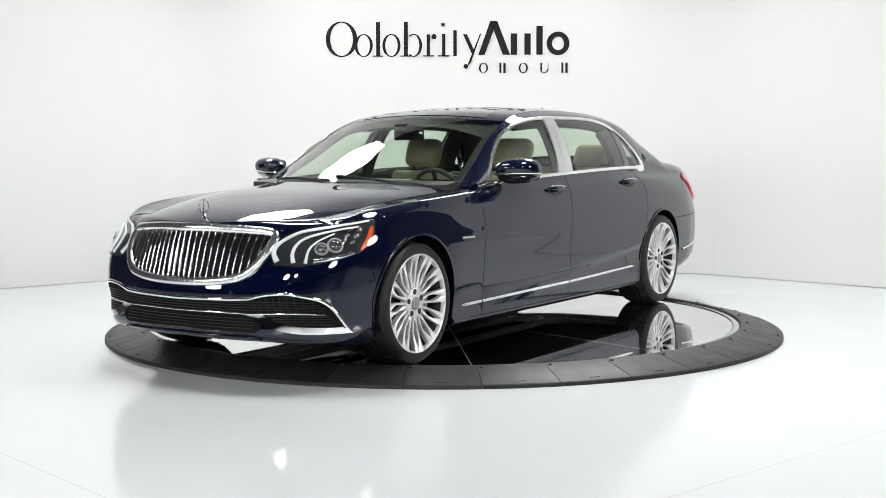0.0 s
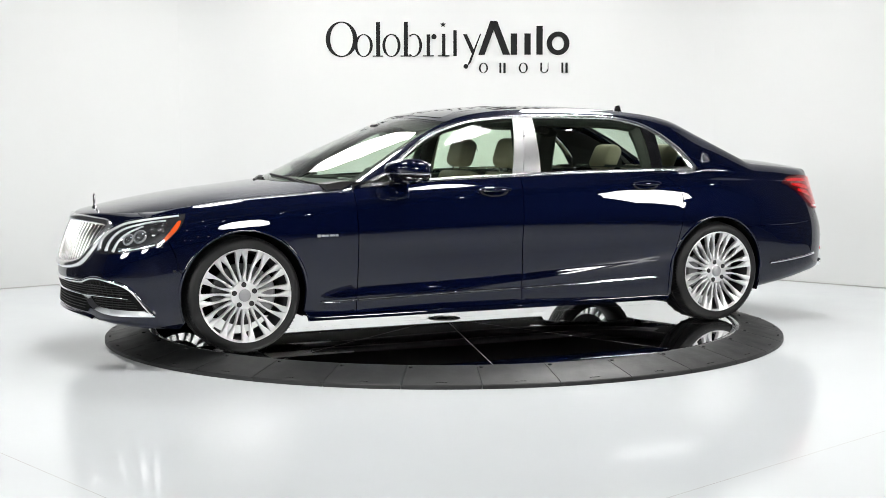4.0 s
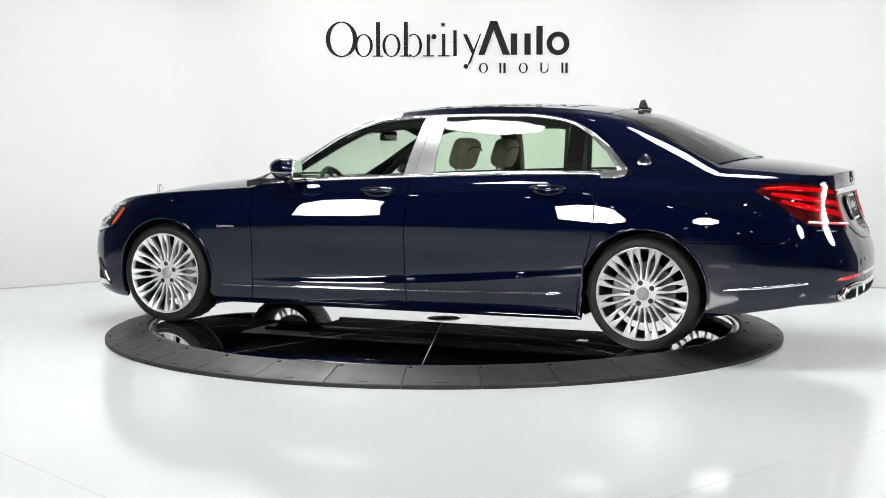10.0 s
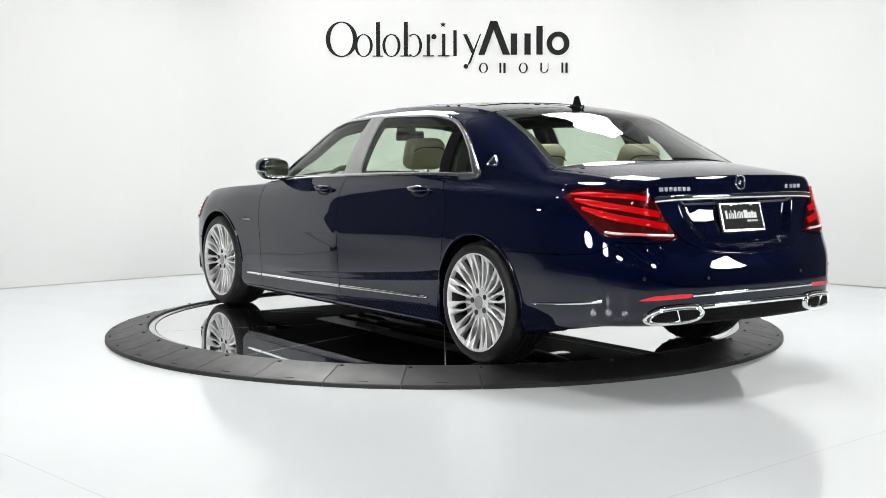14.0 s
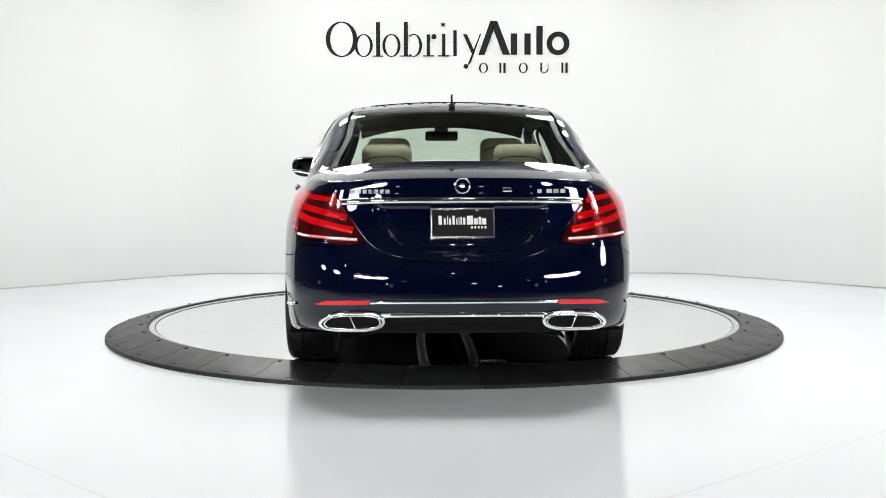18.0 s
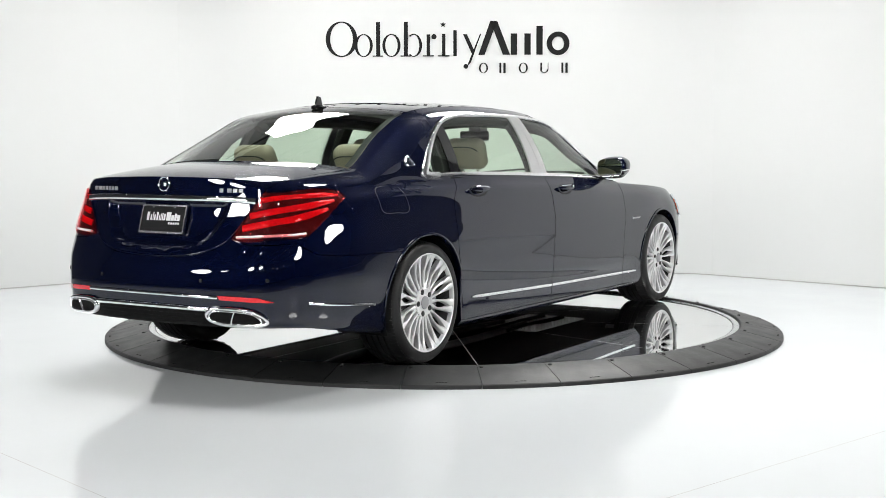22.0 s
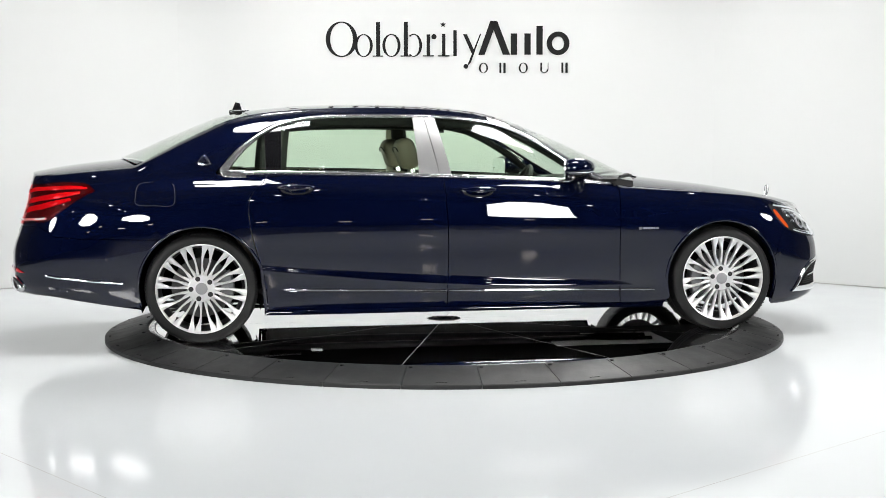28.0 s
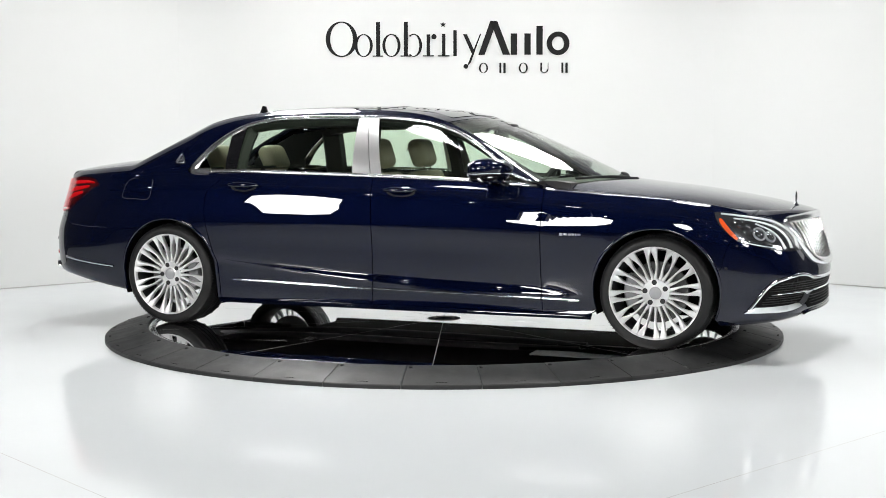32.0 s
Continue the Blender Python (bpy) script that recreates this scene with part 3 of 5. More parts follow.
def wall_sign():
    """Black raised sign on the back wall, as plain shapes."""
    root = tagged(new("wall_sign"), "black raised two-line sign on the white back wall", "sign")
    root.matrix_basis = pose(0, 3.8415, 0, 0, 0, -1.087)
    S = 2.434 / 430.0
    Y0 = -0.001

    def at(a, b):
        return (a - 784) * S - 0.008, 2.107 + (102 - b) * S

    def stroke(pts, name="stroke"):
        bm = bmesh.new()
        prism(bm, [at(*q) for q in pts], lambda u, v, h: (u, Y0 - h, v), 0.006)
        part(name, bm, SIGN, root, smooth=0)

    def bar(x0, y0, x1, y1):
        stroke([(x0, y1), (x1, y1), (x1, y0), (x0, y0)], "bar")

    def ring(cx, cy, rx, ry, wx, wy, a0=0, a1=360):
        bm = bmesh.new()
        n = 40
        prev = None
        for i in range(n + 1):
            a = radians(a0 + (a1 - a0) * i / n)
            o, q = at(cx + rx * math.cos(a), cy - ry * math.sin(a)), at(cx + (rx - wx) * math.cos(a), cy - (ry - wy) * math.sin(a))
            cur = [bm.verts.new((o[0], Y0, o[1])), bm.verts.new((q[0], Y0, q[1])), bm.verts.new((q[0], Y0 - .006, q[1])), bm.verts.new((o[0], Y0 - .006, o[1]))]
            if prev:
                for k in range(4):
                    bm.faces.new((prev[k], prev[(k + 1) % 4], cur[(k + 1) % 4], cur[k]))
            prev = cur
        part("ring", bm, SIGN, root, smooth=40)

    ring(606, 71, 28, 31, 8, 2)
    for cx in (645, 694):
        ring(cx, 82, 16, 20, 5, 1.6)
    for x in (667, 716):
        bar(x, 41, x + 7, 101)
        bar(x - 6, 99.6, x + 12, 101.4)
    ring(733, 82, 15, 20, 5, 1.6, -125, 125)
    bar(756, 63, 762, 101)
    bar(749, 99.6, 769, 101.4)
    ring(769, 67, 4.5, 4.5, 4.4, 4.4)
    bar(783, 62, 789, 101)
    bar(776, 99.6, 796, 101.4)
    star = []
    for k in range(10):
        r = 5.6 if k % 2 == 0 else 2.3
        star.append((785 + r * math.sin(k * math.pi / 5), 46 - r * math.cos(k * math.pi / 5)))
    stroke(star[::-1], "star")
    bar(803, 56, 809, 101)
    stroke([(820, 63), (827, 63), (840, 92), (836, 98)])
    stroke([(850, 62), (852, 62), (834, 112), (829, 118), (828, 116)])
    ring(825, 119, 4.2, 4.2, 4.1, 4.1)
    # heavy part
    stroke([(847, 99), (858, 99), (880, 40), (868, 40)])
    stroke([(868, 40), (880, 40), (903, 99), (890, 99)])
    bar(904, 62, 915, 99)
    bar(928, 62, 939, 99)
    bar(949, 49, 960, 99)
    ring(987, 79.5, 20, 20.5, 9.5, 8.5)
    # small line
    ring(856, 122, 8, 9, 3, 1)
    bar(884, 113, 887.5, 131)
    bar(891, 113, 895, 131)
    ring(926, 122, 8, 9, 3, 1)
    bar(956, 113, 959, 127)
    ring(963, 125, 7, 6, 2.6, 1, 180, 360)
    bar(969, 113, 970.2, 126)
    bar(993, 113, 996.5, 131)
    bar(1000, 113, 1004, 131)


def turntable():
    """The ramp ring stands still; the mirror disc turns in it."""
    ring = tagged(new("turntable_ramp_ring"), "black composite ramp ring in wedge segments round the turntable", "turntable ring")
    N = 34
    step = 360.0 / N
    prof = [(2.045, -0.05), (2.045, 0.013), (2.052, 0.018), (2.075, 0.017), (2.30, -0.034), (2.322, -0.041), (2.327, -0.046), (2.327, FLOOR_Z)]
    bm = bmesh.new()
    k = 6
    rows = []
    for i in range(k + 1):
        a = radians(-step / 2 + 0.055 + (step - 0.11) * i / k)
        rows.append([bm.verts.new((r * math.cos(a), r * math.sin(a), z)) for r, z in prof])
    for i in range(k):
        for j in range(len(prof) - 1):
            bm.faces.new((rows[i][j], rows[i][j + 1], rows[i + 1][j + 1], rows[i + 1][j]))
    for r in (rows[0], rows[-1]):
        bm.faces.new(r)
    first = part("ramp_segment", bm, RING_BLACK, ring, smooth=25)
    # raised mark and bolt of each wedge
    bm = bmesh.new()
    for i in range(4):
        box(bm, (2.285, -0.03 + i * 0.016, -0.0335), (2.297, -0.018 + i * 0.016, -0.0295), bevel=0.001, seg=1)
    mark = part("stamped_mark", bm, TYRE, first)
    bm = bmesh.new()
    lathe(bm, [(0.0, 0.024), (0.008, 0.0235), (0.012, 0.020), (0.012, 0.006)], 12)
    bolt = part("bolt", bm, SEAM, first)
    bolt.matrix_basis = pose(2.085, -0.17, -0.004)
    a0 = -90 + 4.95 + step / 2
    for i in range(N):
        m = pose(0, 0, 0, 0, 0, a0 + i * step)
        if i == 0:
            first.matrix_basis = m
        else:
            o = new("ramp_segment", first.data)
            o.parent, o.matrix_basis = ring, m
            for c in (mark, bolt):
                q = new(c.name.split(".")[0], c.data)
                q.parent, q.matrix_basis = o, c.matrix_basis
    bm = bmesh.new()
    lathe(bm, [(2.000, -0.012), (2.000, 0.003), (2.006, 0.007), (2.030, 0.008), (2.040, 0.005), (2.040, -0.012)], 160)
    part("inner_trim", bm, STEEL, ring, "thin bright steel trim")

    disc = tagged(new("turntable_disc"), "mirror-polished turntable disc in ten wedge plates with a central hub", "turntable")
    bm = bmesh.new()
    g = 0.0022
    pts = []
    R0, R1, A = 0.118, 1.994, radians(36)
    off = lambda r: math.asin(g / r)
    for i in range(5):
        a = -A / 2 + off(R0) + (A - 2 * off(R0)) * i / 4
        pts.append((R0 * math.cos(a), R0 * math.sin(a)))
    for i in range(25):
        a = A / 2 - off(R1) - (A - 2 * off(R1)) * i / 24
        pts.append((R1 * math.cos(a), R1 * math.sin(a)))
    prism(bm, pts[::-1], lambda u, v, h: (u, v, -0.012 + h), 0.012)
    pl = part("wedge_plate", bm, MIRROR_FLOOR, disc, smooth=0)
    for i in range(10):
        if i == 0:
            pl.matrix_basis = pose(0, 0, 0, 0, 0, 18)
        else:
            o = new("wedge_plate", pl.data)
            o.parent, o.matrix_basis = disc, pose(0, 0, 0, 0, 0, 18 + 36 * i)
    bm = bmesh.new()
    lathe(bm, [(0.0, -0.0012), (1.99, -0.0012), (1.99, -0.03), (0, -0.03)], 96)
    part("base_plate", bm, PLATE_SEAM, disc, "grey base plate under the wedges")
    bm = bmesh.new()
    lathe(bm, [(0.06, -0.010), (0.06, 0.002), (0.066, 0.004), (0.108, 0.004), (0.114, 0.002), (0.114, -0.010)], 48)
    hub = part("hub_ring", bm, SHIELD, disc, "brushed steel hub ring")
    bm = bmesh.new()
    lathe(bm, [(0.0, 0.001), (0.05, 0.001), (0.058, -0.006)], 32)
    part("hub_cap", bm, SEAM, disc)
    bm = bmesh.new()
    lathe(bm, [(0.0, 0.0055), (0.009, 0.0055), (0.010, 0.003)], 12)
    s = part("screw", bm, SEAM, hub)
    for i in range(10):
        m = pose(0.087 * math.cos(i * A), 0.087 * math.sin(i * A), 0)
        if i == 0:
            s.matrix_basis = m
        else:
            o = new("screw", s.data)
            o.parent, o.matrix_basis = hub, m
    return disc


studio()
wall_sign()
for eye, target, r in (((-1.75, 2.6, 4.05), (-0.7, 0.0, 0.6), 0.62), ((1.75, 2.4, 4.05), (0.7, 0.0, 0.6), 0.58), ((-1.22, -1.6, 4.2), (-0.7, -0.9, 0.4), 0.60), ((1.68, -1.6, 4.2), (1.0, -0.9, 0.4), 0.60), 
                       ((3.9, -8.4, 2.6), (0, 0, 0.9), 0.68), ((6.9, -3.6, 2.6), (0, 0, 0.9), 0.68), ((-2.4, -9.6, 2.6), (0, 0, 0.9), 0.55), ((-4.6, -8.2, 2.6), (0, 0, 0.9), 0.66), ((-7.0, -5.6, 2.6), (0, 0, 0.9), 0.68)):
    softbox("softbox_lamp", eye, target, r)
bm = bmesh.new()
lathe(bm, [(0.0, 0.0), (0.05, 0.003), (0.06, 0.015)], 16)
small = tagged(part("spot_lamp", bm, BULB, None), "small round ceiling spot lamp on a truss", "spot lamp", "ceiling spots")
bm = bmesh.new()
lathe(bm, [(0.062, 0.0), (0.066, 0.0), (0.066, 0.13), (0.03, 0.17), (0.015, 0.18), (0.015, 0.24)], 16)
part("lamp_housing", bm, PLASTIC, small, "black lamp housing")
spots = [(x, y) for y in (-11.0, -8.5, -6.0, -1.0) for x in (-6.3, -3.1, 0.4, 3.3, 6.4)]
for x, y in spots[1:]:
    copy_thing(small, pose(x, y, 4.33, 8, -6, 0))
small.matrix_basis = pose(*spots[0], 4.33, 8, -6, 0)
# small lights along the dark end of the hall
bm = bmesh.new()
box(bm, (-.15, 0, -.10), (.15, .03, .10), bevel=.01)
wl = tagged(part("wall_light", bm, PLASTIC, None), "small square wall light on the dark hall wall", "wall light", "hall wall lights")
bm = bmesh.new()
box(bm, (-.13, .028, -.08), (.13, .045, .08), bevel=.008)
part("diffuser", bm, BULB_SOFT, wl, "glowing diffuser")
places = [(-6.6, 1.9), (-5.2, 2.6), (-3.4, 1.7), (-1.9, 2.4), (1.6, 2.1), (3.1, 1.6), (4.7, 2.5), (6.8, 1.9)]
for x, z in places[1:]:
    copy_thing(wl, pose(x, -15.5, z))
wl.matrix_basis = pose(places[0][0], -15.5, places[0][1])
disc = turntable()


# ---- the car: x forward, y to its left, z up, wheels on z = 0 ----
car = tagged(new("car"), "dark blue four-door limousine with chrome trim and multi-spoke alloy wheels", "car")
WB, WZ = 1.6825, 0.345


def arch(x0, r, a0, a1, n=26):
    return [(x0 + r * math.cos(radians(a0 + (a1 - a0) * i / n)), WZ + r * math.sin(radians(a0 + (a1 - a0) * i / n))) for i in range(n + 1)]


BELT = [(0.985, 0.955), (0.66, 0.985), (0.30, 1.003), (-0.165, 1.020), (-0.77, 1.038), (-1.27, 1.045)]
S_COWL, S_HOODFRONT = s_rim(1.03), s_rim(0.60, "f")
S_TAILEDGE = s_rim(0.665, "r")
GAP_F = [(0.985, 0.955), (0.982, 0.80), (0.978, 0.60), (0.982, 0.40), (0.988, 0.205)]
GAP_M = [(-0.165, 1.020), (-0.158, 0.89), (-0.146, 0.64), (-0.146, 0.46), (-0.152, 0.205)]
GAP_R = [(-1.27, 1.045), (-1.30, 0.99), (-1.375, 0.91), (-1.388, 0.80), (-1.372, 0.68), (-1.345, 0.57), (-1.312, 0.46), (-1.288, 0.33), (-1.278, 0.205)]
WIN_OUT = [(0.90, 0.972), (0.76, 1.055), (0.60, 1.175), (0.385, 1.305), (0.165, 1.378), (-0.06, 1.408), (-0.30, 1.420), (-0.79, 1.420), (-1.0, 1.409),
           (-1.19, 1.368), (-1.335, 1.297), (-1.465, 1.19), (-1.555, 1.092), (-1.585, 1.052), (-1.54, 1.034), (-1.42, 1.036)]


def shift(pts, dx, dz=0.0):
    return [(x + dx, z + dz) for x, z in pts]


def line_x(pts, n=6):
    return on_skin(dense(spl(pts, n), 0.03, False))


G = 0.0028
# doors
front_door = line_x(shift(BELT[:4], 0, -G)) + line_x(shift(GAP_M, G)) + on_skin(dense([(-0.152 + G, 0.205), (0.988 - G, 0.205)], .04, False)) + line_x(shift(GAP_F[::-1], -G))
rear_door = line_x(shift(BELT[3:], 0, -G)) + line_x(shift(GAP_R, G)) + on_skin(dense([(-1.278 + G, 0.205), (-0.152 - G, 0.205)], .04, False)) + line_x(shift(GAP_M[::-1], -G))
doors = side_panel("front_door", front_door, PAINT, car, step=0.05) , side_panel("rear_door", rear_door, PAINT, car, step=0.05)
# fender
S_FB = s_rim(2.235)
F_ARCH = on_skin(arch(WB, 0.376, 197, 22))
fender = (line_x(shift(GAP_F, G)) + on_skin(dense([(0.988 + G, 0.205), (1.29, 0.20)], .04, False)) + F_ARCH[:] +
          on_skin(dense([(2.06, 0.50), (2.085, 0.60), (2.13, 0.70), (2.19, 0.78)], .03, False)) + rim_run(S_FB, S_COWL, 50) + on_skin(dense([(1.0, 0.985), (0.988, 0.96)], .02, False)))
side_panel("front_fender", fender, PAINT, car, thick=0.03)
# front bumper with the nose
SB = on_skin([(2.06, 0.20)])[0][0]
bump = (rim_run(S_FB - 0.004, 0.0, 30) + [(0.0, 14 - 14 * i / 40) for i in range(1, 40)] + [(SB * i / 40, 0.0) for i in range(0, 41)] +
        on_skin(arch(WB, 0.376, -22, 20, 8)) + on_skin(dense([(2.064, 0.50), (2.089, 0.60), (2.134, 0.70), (2.194, 0.78)], .03, False)))


def whole(name, poly, material, label="", **k):
    """Both halves of a panel that crosses the centre line, as one mesh."""
    a, b = side_panel(name, poly, material, None, label, **k)
    me = bpy.data.meshes.new(name)
    va, vb = [tuple(v.co) for v in a.data.vertices], [tuple(v.co) for v in b.data.vertices]
    fa_, fb = [list(p.vertices) for p in a.data.polygons], [[i + len(va) for i in p.vertices] for p in b.data.polygons]
    ln = [tuple(n.vector) for n in a.data.corner_normals] + [tuple(n.vector) for n in b.data.corner_normals]
    # leave out the turned-in rim on the centre line
    keep, kn = [], []
    i0 = 0
    allv = va + vb
    for f in fa_ + fb:
        if not (len(f) == 4 and all(abs(allv[i][1]) < 1e-3 for i in f)):
            keep.append(f)
            kn += ln[i0:i0 + len(f)]
        i0 += len(f)
    me.from_pydata(allv, [], keep)
    me.polygons.foreach_set("use_smooth", [True] * len(keep))
    me.update()
    me.normals_split_custom_set(kn)
    for o in (a, b):
        d = o.data
        bpy.data.objects.remove(o)
        bpy.data.meshes.remove(d)
    return finish(name, me, material, car, label)


whole("front_bumper", bump, PAINT, step=0.04)
# rear: quarter with roof frame in one sheet, bumper, trunk face
R_ARCH = on_skin(arch(-WB, 0.376, 128, 17))  # front foot last
seam_r = [(-1.915, 0.652), (-2.1, 0.655), (-2.4, 0.66), (-2.56, 0.675)]
tail_edge = [(0.78, 0.735), (0.66, 0.728), (0.545, 0.735), (0.475, 0.757), (0.53, 0.85), (0.605, 0.955), (0.64, 1.01)]
quarter = (line_x(shift(GAP_R, -G)) + on_skin([(-1.30, 0.205)]) + R_ARCH[::-1] + on_skin(dense(seam_r, .04, False)) + on_skin(dense(spl(tail_edge, 5), .03, False), "r") +
           rim_run(S_TAILEDGE, S_COWL, 110) + on_skin(dense([(0.99, 0.975), (0.93, 0.96)], .02, False)) + line_x(WIN_OUT) + on_skin(dense([(-1.40, 1.042), (-1.29, 1.046)], .03, False)))
side_panel("body_side_frame", quarter, PAINT, car, step=0.05, thick=0.03)
SR = on_skin([(-2.05, 0.26)])[0][0]
trunk_low = [(0.475, 0.753), (0.42, 0.715), (0.34, 0.682), (0.22, 0.66), (0.0, 0.652)]
rbump = (on_skin(arch(-WB, 0.376, 128, 196, 16)) + [(SR + (SMAX - SR) * i / 40, 0.0) for i in range(41)] + on_skin([(0.0, .31 + .34 * i / 10) for i in range(1, 11)], "r") +
         on_skin(dense(spl(trunk_low[::-1], 5), .03, False), "r") + on_skin(dense(spl(shift(tail_edge[:4], 0, -.005)[::-1], 5), .03, False), "r") + on_skin(dense(shift(seam_r, 0, -.005)[::-1], .04, False)))
whole("rear_bumper", rbump, PAINT, step=0.04)
tface = (on_skin([(0.0, .657 + .385 * i / 14) for i in range(15)], "r") + rim_run(SMAX, S_TAILEDGE + 0.006, 24) + on_skin(dense(spl([(y - .006, z) for y, z in tail_edge[3:]][::-1], 5), .03, False), "r") +
         on_skin(dense(spl(shift(trunk_low, -.004, .005), 5), .03, False), "r"))
RECESS = Line((.69, .10), (.70, .16), (.72, .28), (.775, .36), (.85, .405), (.915, .425), (.95, .43))


def ease(a, b, q):
    t = np.clip((q - a) / (b - a), 0, 1)
    return t * t * (3 - 2 * t)


def lid_pos(s, v):
    """The trunk face with its hollow for the plate."""
    q = skin(s, v)
    f = ease(-.01, .055, RECESS(q[:, 2]) - abs(q[:, 1])) * ease(.672, .735, q[:, 2]) * ease(.938, .918, q[:, 2])
    return q - skin_normal(s, v) * (.030 * f)[:, None]


def lid_normal(s, v):
    s, v = np.clip(s, .004, SMAX - .004), np.clip(v, .02, 13.98)
    n = np.cross(lid_pos(s + 3e-3, v) - lid_pos(s - 3e-3, v), lid_pos(s, v + .02) - lid_pos(s, v - .02))
    n /= np.linalg.norm(n, axis=1)[:, None] + 1e-12
    return n


trunk_face = whole("trunk_lid", tface, PAINT, step=0.018, pos=lid_pos, nor=lid_normal)
# rocker
rock = on_skin(dense([(1.285, 0.199), (-1.295, 0.199)], .04, False)) + [(q[0], 0.0) for q in on_skin(dense([(-1.30, 0.17), (1.285, 0.17)], .05, False))]
side_panel("rocker_panel", rock, PAINT, car, thick=0.05)

# top panels
def rim_xy(s0, s1, n, inset=0.004):
    s = np.linspace(s0, s1, n)
    q = skin(s, np.full(n, 14.0))
    return [(x, max(y - inset, 0.0)) for x, y, z in q]


def cross(xb, y1, n=14, y0=0.0):
    """The bowed cross line with that centre x, from y0 to y1."""
    out = []
    for y in np.linspace(y0, y1, n):
        x = xb
        for _ in range(12):
            x = xb - float(BOW(x)[0]) * y * y
        out.append((x, float(y)))
    return out


hood_rear = cross(1.345, 0.708)
top_panel("hood", hood_rear + [q for q in rim_xy(S_COWL, 0.0, 60) if q[0] > hood_rear[-1][0] + .005], PAINT, car)
ws0, ws1 = cross(1.318, 0.700), cross(0.36, 0.615)


def rim_between(xa, xb, n, inset):
    return rim_xy(s_rim(xa), s_rim(xb), n, inset)


top_panel("windscreen", ws0 + rim_between(ws0[-1][0] - .01, ws1[-1][0] + .01, 24, 0.014) + ws1[::-1], WINDSCREEN, car, "green-tinted curved windscreen", thick=0.006)
rf0, rf1 = cross(0.352, 0.615), cross(-1.415, 0.56)
top_panel("roof", rf0 + rim_between(rf0[-1][0] - .01, rf1[-1][0] + .01, 40, 0.006) + rf1[::-1], PAINT, car)
sr0, sr1 = cross(0.30, 0.50), cross(-0.18, 0.50)
top_panel("sunroof_glass", sr0 + sr1[::-1], PIANO, car, "black glass sunroof", lift=0.003)
sr0, sr1 = cross(-0.24, 0.50), cross(-1.12, 0.48)
top_panel("sunroof_glass", sr0 + sr1[::-1], PIANO, car, "black glass sunroof", lift=0.003)
bl0, bl1 = cross(-1.423, 0.545), cross(-2.205, 0.665)
top_panel("rear_windscreen", bl0 + rim_between(bl0[-1][0] - .01, bl1[-1][0] + .01, 26, 0.018) + bl1[::-1], WINDSCREEN, car, "green-tinted rear windscreen", thick=0.006)
tl0 = cross(-2.222, 0.675)
top_panel("trunk_top", tl0 + [q for q in rim_xy(s_rim(tl0[-1][0] - .01), SMAX, 50, .004)], PAINT, car)

for name, a, b in (("windscreen_border", ws1[-1][0] + .01, ws0[-1][0] - .01), ("rear_screen_border", bl1[-1][0] + .01, bl0[-1][0] - .01)):
    for sg in (1, -1):
        q = rim_between(b, a, 30, 0.030)
        bm = bmesh.new()
        rows = []
        for x, y in q:
            row = []
            for w in (.018, 0.0, -.018):
                z = float(ztop(x, y + w)[0]) - .012
                row.append(bm.verts.new((x, (y + w) * sg, z)))
            rows.append(row)
        for i in range(len(rows) - 1):
            for k in range(2):
                bm.faces.new((rows[i][k], rows[i][k + 1], rows[i + 1][k + 1], rows[i + 1][k]))
        part(name, bm, PLASTIC, car, "black band along the glass edge")
# rolled lips round the wheel openings
for xw in (WB, -WB):
    ribbon("arch_lip", on_skin(arch(xw, .384, 178, 2, 40)), .017, .006, PAINT, car)

# side glass, pillars, chrome
GF = [(0.80, 0.985), (0.60, 1.150), (0.38, 1.285), (0.16, 1.360), (-0.05, 1.388), (-0.205, 1.396)]
glass_f = line_x(GF) + on_skin(dense([(-0.205, 1.396), (-0.115, 1.022)], .03, False)) + line_x([(-0.115, 1.022), (0.30, 1.010), (0.80, 0.985)])
side_panel("front_side_window", glass_f, TINTED, car, "green-tinted side window", thick=0.005, lift=-0.006)
glass_r = line_x([(-0.345, 1.400), (-0.79, 1.400), (-1.0, 1.386), (-1.175, 1.346)]) + on_skin(dense([(-1.175, 1.346), (-1.185, 1.052)], .03, False)) + line_x([(-1.185, 1.052), (-0.77, 1.047), (-0.315, 1.036)]) + on_skin(dense([(-0.315, 1.036), (-0.345, 1.400)], .03, False))
side_panel("rear_side_window", glass_r, TINTED, car, "green-tinted side window", thick=0.005, lift=-0.006)
glass_q = line_x([(-1.285, 1.302), (-1.40, 1.218), (-1.475, 1.120), (-1.500, 1.075), (-1.478, 1.060)]) + line_x([(-1.478, 1.060), (-1.285, 1.056)]) + on_skin(dense([(-1.285, 1.056), (-1.285, 1.302)], .03, False))
side_panel("quarter_window", glass_q, TINTED, car, "green-tinted fixed quarter window", thick=0.005, lift=-0.005)
side_panel("window_post", on_skin(dense([(-1.178, 1.35), (-1.28, 1.31), (-1.28, 1.052), (-1.188, 1.050)], .03)), PIANO, car, "gloss black window post", thick=0.01, lift=-0.004)
